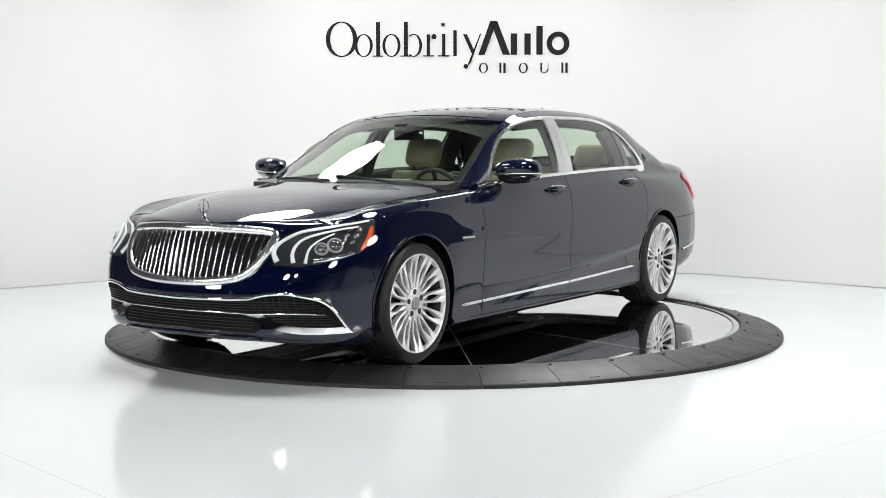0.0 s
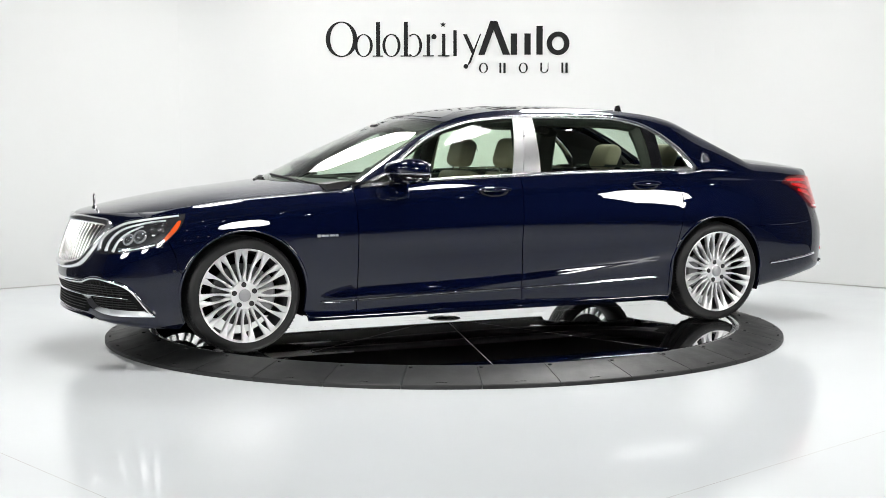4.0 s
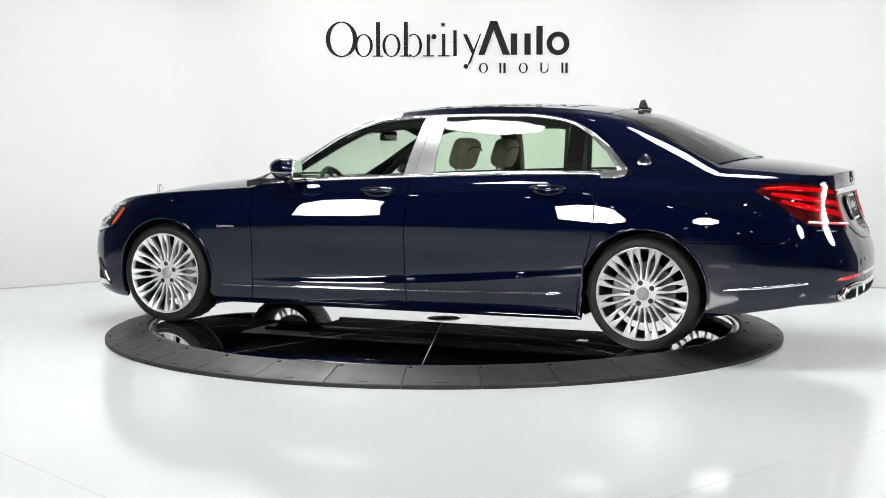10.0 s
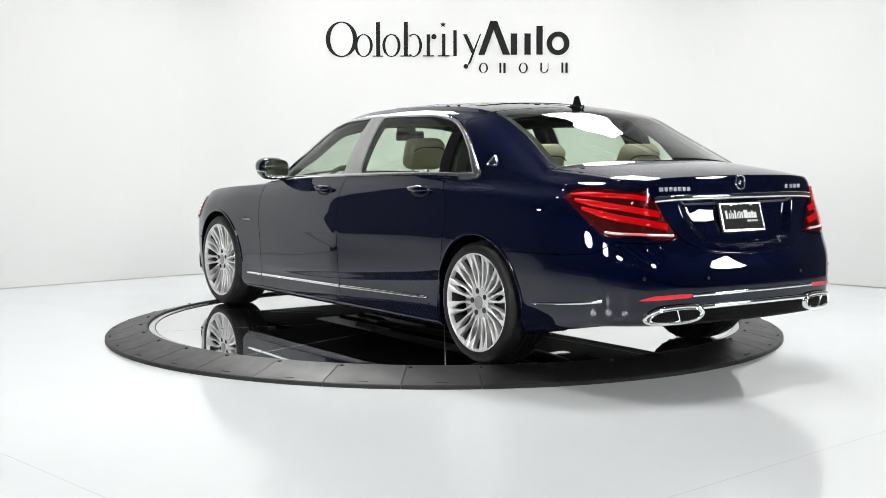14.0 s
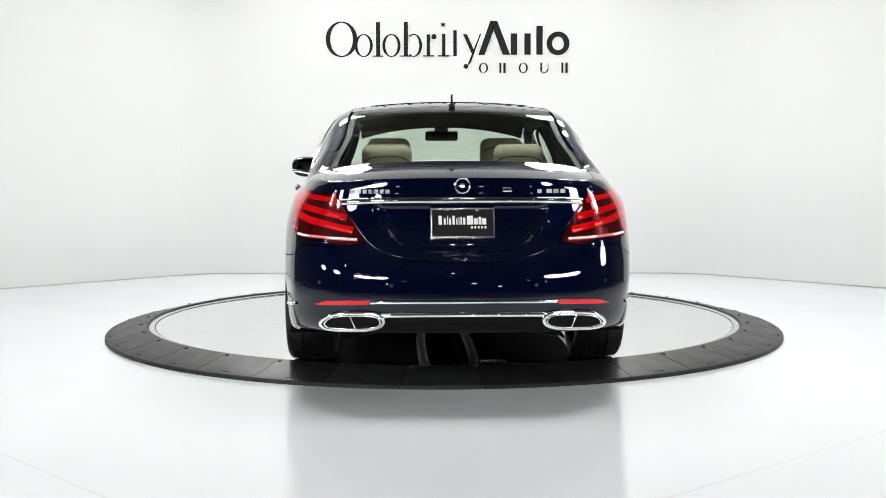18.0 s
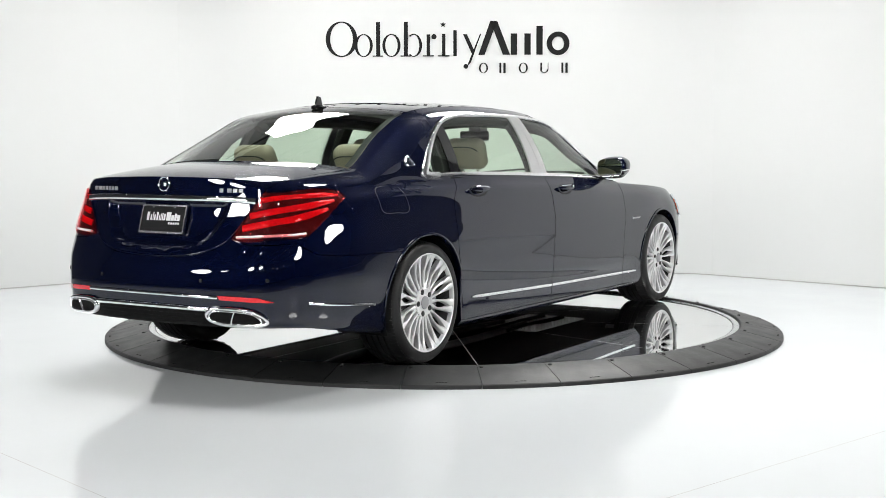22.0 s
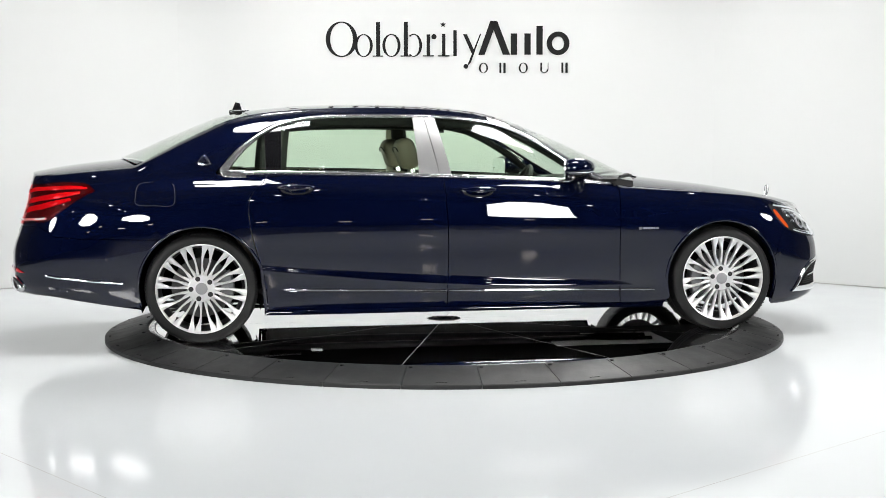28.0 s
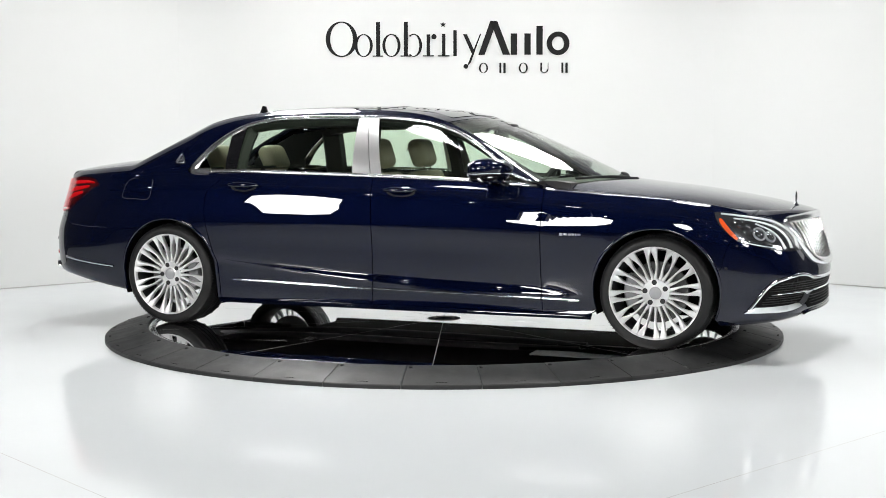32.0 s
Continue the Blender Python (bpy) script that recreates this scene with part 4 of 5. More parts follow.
# brushed pillar covers, one on each door
bp1 = on_skin(dense([(-0.200, 1.412), (-0.268, 1.416), (-0.182, 1.020), (-0.108, 1.018)], .03))
bp2 = on_skin(dense([(-0.272, 1.416), (-0.340, 1.412), (-0.318, 1.030), (-0.186, 1.020)], .03))
side_panel("pillar_cover", bp1, SATIN, car, "brushed aluminium pillar cover", thick=0.01, lift=0.001)
side_panel("pillar_cover", bp2, SATIN, car, "brushed aluminium pillar cover", thick=0.01, lift=0.001)
WIN_MID = [(0.90, 0.985), (0.745, 1.055), (0.59, 1.168), (0.38, 1.296), (0.162, 1.368), (-0.06, 1.397), (-0.30, 1.409), (-0.79, 1.409), (-0.995, 1.397), (-1.182, 1.357), (-1.318, 1.286)]
WIN_Q = [(-1.318, 1.286), (-1.43, 1.195), (-1.512, 1.100), (-1.535, 1.062), (-1.50, 1.046), (-1.40, 1.044)]
w = line_x(WIN_MID)
ribbon("window_trim", w, 0.026, 0.007, TRIM, car, "chrome window surround")
w = line_x(WIN_Q)
n = len(w)
ribbon("window_trim_rear", w, [0.026 + 0.030 * min(1, 2.2 * i / n) for i in range(n)], 0.008, TRIM, car, "broad satin chrome window corner")
w = line_x([(0.93, 0.972)] + [(x, z + .008) for x, z in BELT[1:]] + [(-1.45, 1.045)])
ribbon("belt_trim", w, 0.024, 0.008, TRIM, car, "chrome belt line strip")
w = on_skin(dense([(1.22, 0.283), (0.99, 0.287)], .04, False))
ribbon("sill_trim", w, [.010] + [0.018] * (len(w) - 1), 0.007, CHROME, car, "chrome sill strip")
w = on_skin(dense([(0.975, 0.287), (-0.142, 0.302)], .05, False))
ribbon("sill_trim", w, 0.018, 0.007, CHROME, car, "chrome sill strip")
w = on_skin(dense([(-0.158, 0.302), (-1.18, 0.326)], .05, False))
ribbon("sill_trim", w, [0.018] * (len(w) - 1) + [.008], 0.007, CHROME, car, "chrome sill strip")


# ---- wheels ----
SPOKE = Line((0.07, 0.016), (0.12, 0.0225), (0.19, 0.0310), (0.24, 0.0355), (0.258, 0.0385), (0.27, 0.047))


def wheel_meshes():
    """Meshes of one wheel, its axis along y, the outer face towards +y."""
    out = {}
    bm = bmesh.new()
    R = 0.347
    prof = [(0.268, 0.010), (0.272, 0.015), (0.288, 0.019), (0.310, 0.018), (0.326, 0.010), (0.335, -0.004), (0.3385, -0.020), (0.341, -0.045)]
    for k, w in enumerate((-0.075, -0.115, -0.155, -0.195)):
        prof += [(R, w + .004), (R - .008, w + .0025), (R - .008, w - .0025), (R, w - .004)]
    prof += [(R - .003, -0.225), (0.335, -0.245), (0.31, -0.252), (0.28, -0.25), (0.272, -0.245)]
    lathe(bm, prof, 96, "y")
    for i in range(96):
        a = 2 * math.pi * i / 96
        b = bmesh.new()
        box(b, (-.0030, -.030, .325), (.0030, -.003, .3388))
        join(bm, b, Matrix.Rotation(a, 4, "Y"))
        if i % 3 == 0:
            # shoulder tread blocks with open grooves between them
            for w0, w1, lean in ((-.068, -.020, .003), (-.230, -.200, -.003)):
                b = bmesh.new()
                box(b, (-.0088, w0, .335), (.0088, w1, .3478), bevel=.0022, seg=1)
                for v in b.verts:
                    v.co.x += lean * (v.co.y - w0) / .05
                    v.co.z -= max(0.0, v.co.y + .048) * .34
                join(bm, b, Matrix.Rotation(a, 4, "Y"))
    out["tyre"] = bm
    bm = bmesh.new()
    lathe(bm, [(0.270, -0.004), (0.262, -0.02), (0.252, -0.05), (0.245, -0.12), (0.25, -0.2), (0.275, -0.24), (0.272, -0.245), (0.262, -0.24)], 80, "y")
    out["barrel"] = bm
    bm = bmesh.new()
    lathe(bm, [(0.275, 0.010), (0.2785, 0.015), (0.275, 0.018), (0.2685, 0.015), (0.2655, 0.006), (0.264, -0.008), (0.268, -0.012), (0.275, 0.010)], 96, "y")
    out["rim"] = bm
    # a pair of spokes with its almond slot
    bm = bmesh.new()
    for sg in (1, -1):
        top, low = [], []
        n = 16
        for i in range(n + 1):
            t = i / n
            r = 0.070 + (0.270 - 0.070) * t
            y = -0.012 + 0.027 * t ** 1.3 - 0.009 * math.sin(math.pi * t)
            u = min(max((t - .16) / .74, 0.0), 1.0)
            a, b = sg * (0.0004 + 0.0172 * math.sin(math.pi * u) ** 0.85), sg * float(SPOKE(r)[0])
            top.append([(a, y - .004, r), ((a * .75 + b * .25), y, r), ((a * .25 + b * .75), y, r), (b, y - .004, r)])
            low.append([(a, y - .034, r), (b, y - .034, r)])
        vt = [[bm.verts.new(p) for p in row] for row in top]
        vl = [[bm.verts.new(p) for p in row] for row in low]
        for i in range(n):
            for k in range(3):
                bm.faces.new((vt[i][k], vt[i][k + 1], vt[i + 1][k + 1], vt[i + 1][k]))
            bm.faces.new((vt[i][0], vt[i + 1][0], vl[i + 1][0], vl[i][0]))
            bm.faces.new((vt[i][3], vl[i][1], vl[i + 1][1], vt[i + 1][3]))
            bm.faces.new((vl[i][0], vl[i + 1][0], vl[i + 1][1], vl[i][1]))
    out["double_spoke"] = bm
    bm = bmesh.new()
    lathe(bm, [(0.0, -0.004), (0.030, -0.004), (0.033, -0.003), (0.040, -0.0085), (0.050, -0.0095), (0.066, -0.0085), (0.077, -0.0075), (0.083, -0.011), (0.085, -0.020), (0.085, -0.05), (0.0, -0.05)], 60, "y")
    out["hub"] = bm
    bm = bmesh.new()
    lathe(bm, [(0.0, 0.0025), (0.024, 0.0015), (0.036, -0.002), (0.037, -0.006)], 40, "y")
    out["centre_cap"] = bm
    # solid disc over the hub; its dark colour paints a lug hole's shade
    bm = bmesh.new()
    lathe(bm, [(0.0, -0.0052), (0.0135, -0.0050), (0.0155, -0.0060), (0.0155, -0.012)], 16, "y")
    out["lug_hole"] = bm
    bm = bmesh.new()
    lathe(bm, [(0.09, -0.075), (0.182, -0.075), (0.184, -0.079), (0.184, -0.103), (0.09, -0.105), (0.088, -0.07)], 64, "y")
    out["brake_disc"] = bm
    bm = bmesh.new()
    lathe(bm, [(0.120, -0.058), (0.150, -0.052), (0.192, -0.054), (0.202, -0.065), (0.202, -0.12), (0.12, -0.12), (0.120, -0.058)], 20, "y", radians(-32), radians(32))
    out["brake_caliper"] = bm
    return out


WHEEL = {}
for k, b in wheel_meshes().items():
    o = part(k, b, {"tyre": TYRE, "rim": ALLOY, "barrel": BARREL, "double_spoke": ALLOY, "hub": ALLOY, "centre_cap": SILVER_PLASTIC, "lug_hole": SEAM, "brake_disc": BRAKE, "brake_caliper": CALIPER}[k], None, smooth=35)
    WHEEL[k] = o.data
    bpy.data.objects.remove(o)


def child(name, me, parent, m=None, label=""):
    o = new(name, me)
    o.parent = parent
    if m is not None:
        o.matrix_basis = m
    if label:
        tagged(o, label)
    return o


for x, sg, spin in ((WB, 1, 4), (-WB, 1, 13), (WB, -1, 7), (-WB, -1, 20)):
    wh = child("wheel", WHEEL["rim"], car, pose(x, 0.921 * sg, WZ, 0, 0, 0 if sg > 0 else 180), "silver alloy wheel with twelve pairs of slim spokes")
    child("tyre", WHEEL["tyre"], wh, None, "black low-profile tyre")
    child("hub", WHEEL["hub"], wh)
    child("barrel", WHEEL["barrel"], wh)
    child("centre_cap", WHEEL["centre_cap"], wh, pose(0, 0, 0, 0, spin, 0))
    for i in range(12):
        child("double_spoke", WHEEL["double_spoke"], wh, pose(0, 0, 0, 0, spin + 30 * i, 0))
    for i in range(5):
        a = radians(spin + 72 * i)
        child("lug_hole", WHEEL["lug_hole"], wh, pose(0.064 * math.sin(a), 0.0, 0.064 * math.cos(a)))
    child("brake_disc", WHEEL["brake_disc"], wh)
    child("brake_caliper", WHEEL["brake_caliper"], wh, pose(0, 0, 0, 0, 180 if (x > 0) == (sg > 0) else 0, 0))

# wheel wells and underbody
for x in (WB, -WB):
    for sg in (1, -1):
        bm = bmesh.new()
        lathe(bm, [(0.386, 0.0), (0.386, -0.33), (0.0, -0.33)], 36, "y", radians(-22), radians(202))
        o = part("wheel_liner", bm, LINER, car)
        o.matrix_basis = pose(x, 0.905 * sg, WZ, 0, 0, 0 if sg > 0 else 180)
bm = bmesh.new()
for lo, hi in (((-1.25, -.86, .17), (1.25, .86, .30)), ((1.2, -.56, .17), (2.35, .56, .32)), ((-2.30, -.50, .25), (-1.2, .50, .42)), ((2.08, -.62, .20), (2.32, .62, .30)), ((-2.5, -.64, .335), (-2.08, .64, .42))):
    box(bm, lo, hi, bevel=0.02, seg=1)
part("underbody", bm, UNDER, car, "black underbody trays")
for y in (-.16, .16):
    bm = bmesh.new()
    tube(bm, spl([(1.0, y * .6, .165), (0.2, y, .16), (-0.9, y, .16), (-1.6, y * .7, .2), (-2.2, y * 3, .30)], 8), 0.032, 10)
    part("exhaust_pipe", bm, BARREL, car, "dull steel exhaust pipe")
bm = bmesh.new()
box(bm, (.72, -.34, .160), (1.56, .16, .168), bevel=.003, seg=1)
for i in range(30):
    for j in range(18):
        x, y = .735 + i * .028, -.325 + j * .0275 + (.0137 if i % 2 else 0)
        if y < .15:
            q = [bm.verts.new((x + .008 * math.cos(k * math.pi / 3), y + .008 * math.sin(k * math.pi / 3), .1598)) for k in range(6)]
            c = bm.verts.new((x, y, .1545))
            for k in range(6):
                bm.faces.new((q[k], q[(k + 1) % 6], c))
part("heat_shield", bm, SHIELD, car, "dimpled grey heat shield under the engine", smooth=0)
for y in (-.19, -.02):
    bm = bmesh.new()
    tube(bm, spl([(1.45, y, .152), (1.2, y, .148), (.95, y * .8, .15), (.6, y * .9, .155)], 6), [.03] * 10 + [.022] * 9, 8, flat=.5)
    part("chassis_rail", bm, UNDER, car, "black chassis rail")
for lo, hi in (((-.98, -.36, .150), (-.90, -.20, .168)), ((.38, -.10, .152), (.52, -.07, .168))):
    bm = bmesh.new()
    box(bm, lo, hi, bevel=.004, seg=1)
    part("tunnel_bracket", bm, STEEL, car, "bright steel bracket under the tunnel")
bm = bmesh.new()
tube(bm, [(-1.05, -.42, .16), (-1.55, -.44, .175)], .012, 8)
part("brake_line", bm, STEEL, car, "bright steel line")
for x in (WB, -WB):
    bm = bmesh.new()
    tube(bm, [(x, -.7, .30), (x, .7, .30)], .03, 10)
    part("axle", bm, BRAKE, car)
    for y in (-1, 1):
        bm = bmesh.new()
        tube(bm, [(x - .25, .5 * y, .2), (x + .05, .72 * y, .24)], .025, 8)
        part("axle_link", bm, BRAKE, car)


# ---- nose ----
SLAT = mat("bright_slat_metal", (0.62, 0.625, 0.63), 0.12, 1.0, rvar=0.04, scale=40)

def fy(pts, n=5, smooth=True):
    return on_skin(dense(spl(pts, n) if smooth else pts, .025, False), "f")


def ry(pts, n=5, smooth=True):
    return on_skin(dense(spl(pts, n) if smooth else pts, .025, False), "r")


def fx(pts, n=5, smooth=True):
    return on_skin(dense(spl(pts, n) if smooth else pts, .025, False))


frame_line = [(0, .785), (.20, .784), (.40, .774), (.51, .765), (.546, .745), (.552, .705), (.527, .640), (.482, .575), (.415, .530), (.30, .508), (.15, .497), (0, .494)]
inner = [(0, .770), (.20, .769), (.40, .760), (.50, .751), (.527, .734), (.532, .702), (.510, .645), (.467, .587), (.40, .545), (.29, .522), (.15, .512), (0, .508)]
frame_line, inner = [[(y * .925, .785 + (z - .785) * .975) for y, z in q] for q in (frame_line, inner)]
half = fy(inner)


def loop(half):
    """Closed line round the centre: the half on the car's left, then its mirror."""
    return half + [(-s, v) for s, v in half[::-1][1:-1]]


grille = mid_panel("grille", loop(half), INTAKE, car, "upright chrome-slatted black radiator grille", lift=0.002)
mid_ribbon("grille_frame", loop(fy(frame_line)), 0.048, 0.022, TRIM, grille, "chrome grille frame", close=True)
in_top, in_low = Line(*[q for q in inner if q[1] > .69]), Line(*[(y, z) for y, z in inner if z < .71])
for i in range(-12, 13):
    y = abs(i) * 0.0382
    zs = [float(in_low(y)[0]) - .004 + (float(in_top(y)[0]) - float(in_low(y)[0]) + .008) * k / 8 for k in range(9)]
    sv = on_skin([(y, z) for z in zs], "f")
    if i < 0:
        sv = [(-s, v) for s, v in sv]
    mid_ribbon("slat", sv, 0.0088, 0.013, SLAT, grille)
pan = fy([(0, .705), (.085, .705), (.085, .545), (0, .545)], smooth=False)
mid_panel("sensor_cover", loop(pan), PIANO, grille, "gloss black sensor cover", lift=0.006)

# lower intakes
up_line = [(0, .415), (.12, .417), (.30, .420), (.43, .424), (.49, .438), (.56, .452), (.66, .455), (.755, .432), (.80, .400), (.826, .350), (.845, .295), (.856, .254)]
low_out = [(.395, .347), (.44, .332), (.505, .290), (.60, .262), (.71, .246), (.80, .243), (.862, .243)]
low_in = [(.50, .347), (.525, .334), (.60, .297), (.70, .283), (.80, .277), (.842, .276)]
up_in = [(y, z - .004) for y, z in up_line]
upper = fy(up_in[:11]) + fy([(.835, .277), (.80, .277), (.70, .283), (.60, .297), (.50, .345)]) + fy([(.49, .345), (0, .350)])
bmpr = mid_panel("upper_intake", upper + [(-s, v) for s, v in upper[::-1]], INTAKE, car, "black mesh air intake", lift=0.002, step=.05)
lower = fy([(0, .345), (.40, .342)]) + fy([(.44, .325), (.505, .283), (.47, .246)]) + fy([(.46, .246), (0, .258)])
lint = mid_panel("lower_intake", lower + [(-s, v) for s, v in lower[::-1]], INTAKE, car, "black mesh air intake", lift=0.002, step=.05)
mid_ribbon("intake_trim", both(fy(up_line)), 0.021, 0.012, CHROME, car, "chrome upper intake trim")
mid_ribbon("centre_trim", both(fy([(0, .349), (.25, .350), (.42, .346)])), 0.013, 0.012, CHROME, car, "chrome centre strip")
wing = fy(low_out) + fy([(.858, .252), (.842, .276)]) + fy(low_in[::-1])
side_panel("fog_wing_trim", wing, CHROME, car, "broad chrome lower wing trim", lift=0.010, thick=.014, step=.03)
w = fy([(.47, .347), (.62, .352), (.72, .350), (.79, .344)])
ribbon("fog_bar", w, [0.015 - 0.010 * (i / len(w)) ** 3 for i in range(len(w))], 0.012, CHROME, car, "chrome fog light bar")
for k, z in enumerate((.366, .380, .394, .408)):
    y1 = (.795, .79, .775, .755)[k]
    mid_ribbon("mesh_rib", both(fy([(0, z), (.45, z), (.6, z + .004), (y1, z)])), 0.005, 0.006, PLASTIC, bmpr)
for z in (.272, .288, .304, .320):
    mid_ribbon("mesh_rib", both(fy([(0, z), (.25, z - .001), (.46 if z > .28 else .45, z - .004)])), 0.005, 0.006, PLASTIC, lint)
for z, a, b in ((.295, .62, .82), (.309, .58, .82), (.323, .56, .81), (.336, .54, .80)):
    ribbon("mesh_rib", fy([(a, z), ((a + b) / 2, z), (b, z - .004)]), 0.005, 0.006, PLASTIC, bmpr)
for i in range(9):
    y = .50 + i * .035
    ribbon("mesh_bar", fy([(y, max(.30, .346 - (y - .5) * .5) if y < .6 else .284), (y, .345)], smooth=False), 0.004, 0.005, PLASTIC, bmpr)
    ribbon("mesh_bar", fy([(y - .03, .356), (y - .03, .42 + .02 * min(1, (y - .5) * 6) - max(0, y - .72) * .25)], smooth=False), 0.004, 0.005, PLASTIC, bmpr)
lip = fy([(0, .246), (.40, .238), (.52, .222)]) + fy([(.56, .203), (0, .205)])
mid_panel("front_lip", lip + [(-s, v) for s, v in lip[::-1]], PIANO, car, "gloss black lower lip", lift=0.002, step=.05)
mid_ribbon("lip_edge", both(fy([(0, .234), (.40, .226), (.50, .214)])), 0.014, 0.014, PAINT, car)

# headlights
LENS = mat("projector_glass", (0.10, 0.105, 0.11), 0.06, 0.6, coat=1.0, vary=0.2, scale=40)
HL = [(2.470, .598), (2.466, .604), (2.432, .682), (2.365, .748), (2.30, .780), (2.19, .806), (2.085, .822), (2.022, .826), (2.016, .820), (2.040, .768), (2.095, .704), (2.150, .662), (2.168, .654), (2.29, .622), (2.40, .600)]
hl = on_skin(dense(spl(HL, 6, True), .02))
AMB = [(2.150, .672), (2.146, .686), (2.104, .734), (2.062, .784), (2.048, .790), (2.044, .784), (2.060, .752), (2.100, .706), (2.140, .672)]
amb = on_skin(dense(spl(AMB, 4, True), .02))
for sg in (1, -1):
    base = side_panel("headlight", hl, LAMP_GREY, car, "clear headlight with white light guides and an amber corner", lift=0.002, thick=.01, flip=(sg,), step=.03)[0]
    side_panel("amber_reflector", amb, AMBER, base, "amber side reflector", lift=0.006, thick=.006, flip=(sg,), step=.02)
    for line, w in (([(2.456, .618), (2.436, .668), (2.392, .718), (2.318, .764), (2.21, .794), (2.050, .818)], .034),
                    ([(2.430, .614), (2.408, .660), (2.368, .706), (2.305, .746), (2.21, .776), (2.12, .790)], .028),
                    ([(2.400, .612), (2.378, .650), (2.345, .690), (2.296, .726), (2.235, .756)], .022)):
        sv = fx(line)
        n = len(sv)
        ribbon("light_guide", sv, [w * (1 - .78 * (i / n) ** .6) for i in range(n)], .008, DRL, base, "silver-white light guide bar", lift=.003, flip=(sg,))
    ribbon("silver_shelf", fx([(2.372, .622), (2.30, .634), (2.235, .648), (2.19, .662)]), .020, .010, LAMP_SILVER, base, "silver reflector shelf", lift=.002, flip=(sg,))
    for x, z, r in ((2.262, .700, .034), (2.318, .682, .029)):
        bm = bmesh.new()
        lathe(bm, [(r * 1.0, .004), (r * 1.08, .011), (r * 1.22, .009), (r * 1.28, 0.0)], 32)
        o = part("lens_ring", bm, CALIPER, base, "grey lens bezel")
        o.matrix_basis = spot(x, z, side=sg)
        bm = bmesh.new()
        lathe(bm, [(0.0, .020), (r * .4, .018), (r * .75, .011), (r, .003)], 28)
        o = part("projector_lens", bm, LENS, base, "round glass projector lens")
        o.matrix_basis = spot(x, z, side=sg)
    for x, z in ((2.128, .770), (2.168, .772), (2.156, .742), (2.196, .744), (2.186, .712), (2.222, .716)):
        bm = bmesh.new()
        box(bm, (-.015, -.008, 0), (.015, .008, .009), bevel=.003)
        o = part("led_cell", bm, LAMP_SILVER, base)
        o.matrix_basis = spot(x, z, side=sg, lift=.003) @ pose(0, 0, 0, 0, 0, 25 * sg)
    o = side_panel("lens_cover", hl, CLEAR, base, "clear lens cover", lift=0.016, thick=.014, flip=(sg,), step=.03)[0]
    o.visible_shadow = False
    bm = bmesh.new()
    lathe(bm, [(0.0, .002), (.008, .002), (.010, .0)], 16)
    o = part("parking_sensor", bm, PLASTIC, car)
    o.matrix_basis = spot(2.09, .503, side=sg)
    bm = bmesh.new()
    lathe(bm, [(0.0, .002), (.008, .002), (.010, .0)], 16)
    o = part("parking_sensor", bm, PLASTIC, car)
    o.matrix_basis = spot(.35, .452, "f", sg)

# hood ornament: an upright ring on a small foot
bm = bmesh.new()
zt = float(ztop(2.385, 0)[0])
tube(bm, [(2.385 + .0, .034 * math.cos(a), zt + .052 + .034 * math.sin(a)) for a in np.linspace(0, 2 * math.pi, 33)[:-1]], .0028, 8, True)
tube(bm, [(2.385, 0, zt + .018), (2.385, 0, zt + .086)], [.0035, .0015], 8)
lathe(bm, [(0.0, .020), (.006, .018), (.009, .008), (.016, .002), (.017, -.004)], 20, m=Matrix.Translation((2.385, 0, zt)))
part("hood_ornament", bm, CHROME, car, "small upright chrome ring ornament")

# ---- doors: handles, mirrors, badges ----
for x, z in ((.048, .932), (-1.095, .955)):
    for sg in (1, -1):
        m = spot(x, z, side=sg)
        bm = bmesh.new()
        b = bmesh.new()
        bmesh.ops.create_uvsphere(b, u_segments=32, v_segments=16, radius=1)
        for v in b.verts:
            k = v.co
            w = 1 - .25 * abs(k.x) ** 2
            v.co = Vector((k.x * .118, k.y * .021 * w, .018 + k.z * .012 + .010 * (1 - k.x ** 2)))
        join(bm, b)
        o = part("door_handle", bm, PAINT, car, "body-coloured door handle with a chrome strip")
        o.matrix_basis = m
        bm = bmesh.new()
        tube(bm, [(-.108 + .216 * i / 16, .009 - .004 * (i / 8 - 1) ** 2, .036 - .014 * (i / 8 - 1) ** 2) for i in range(17)], .0042, 8, flat=.8)
        part("handle_strip", bm, CHROME, o, "chrome strip")
        # shallow black dish on the skin: the recess's shade is put into its colour
        bm = bmesh.new()
        lathe(bm, [(0.0, -.002), (.03, -.0015), (.042, .0012), (.045, .0004)], 28)
        for v in bm.verts:
            v.co.x *= 2.2
            v.co.y = v.co.y * .78 - .006
        part("handle_recess_shade", bm, PLASTIC, o, "shallow black dish painting the recess shade behind the handle")

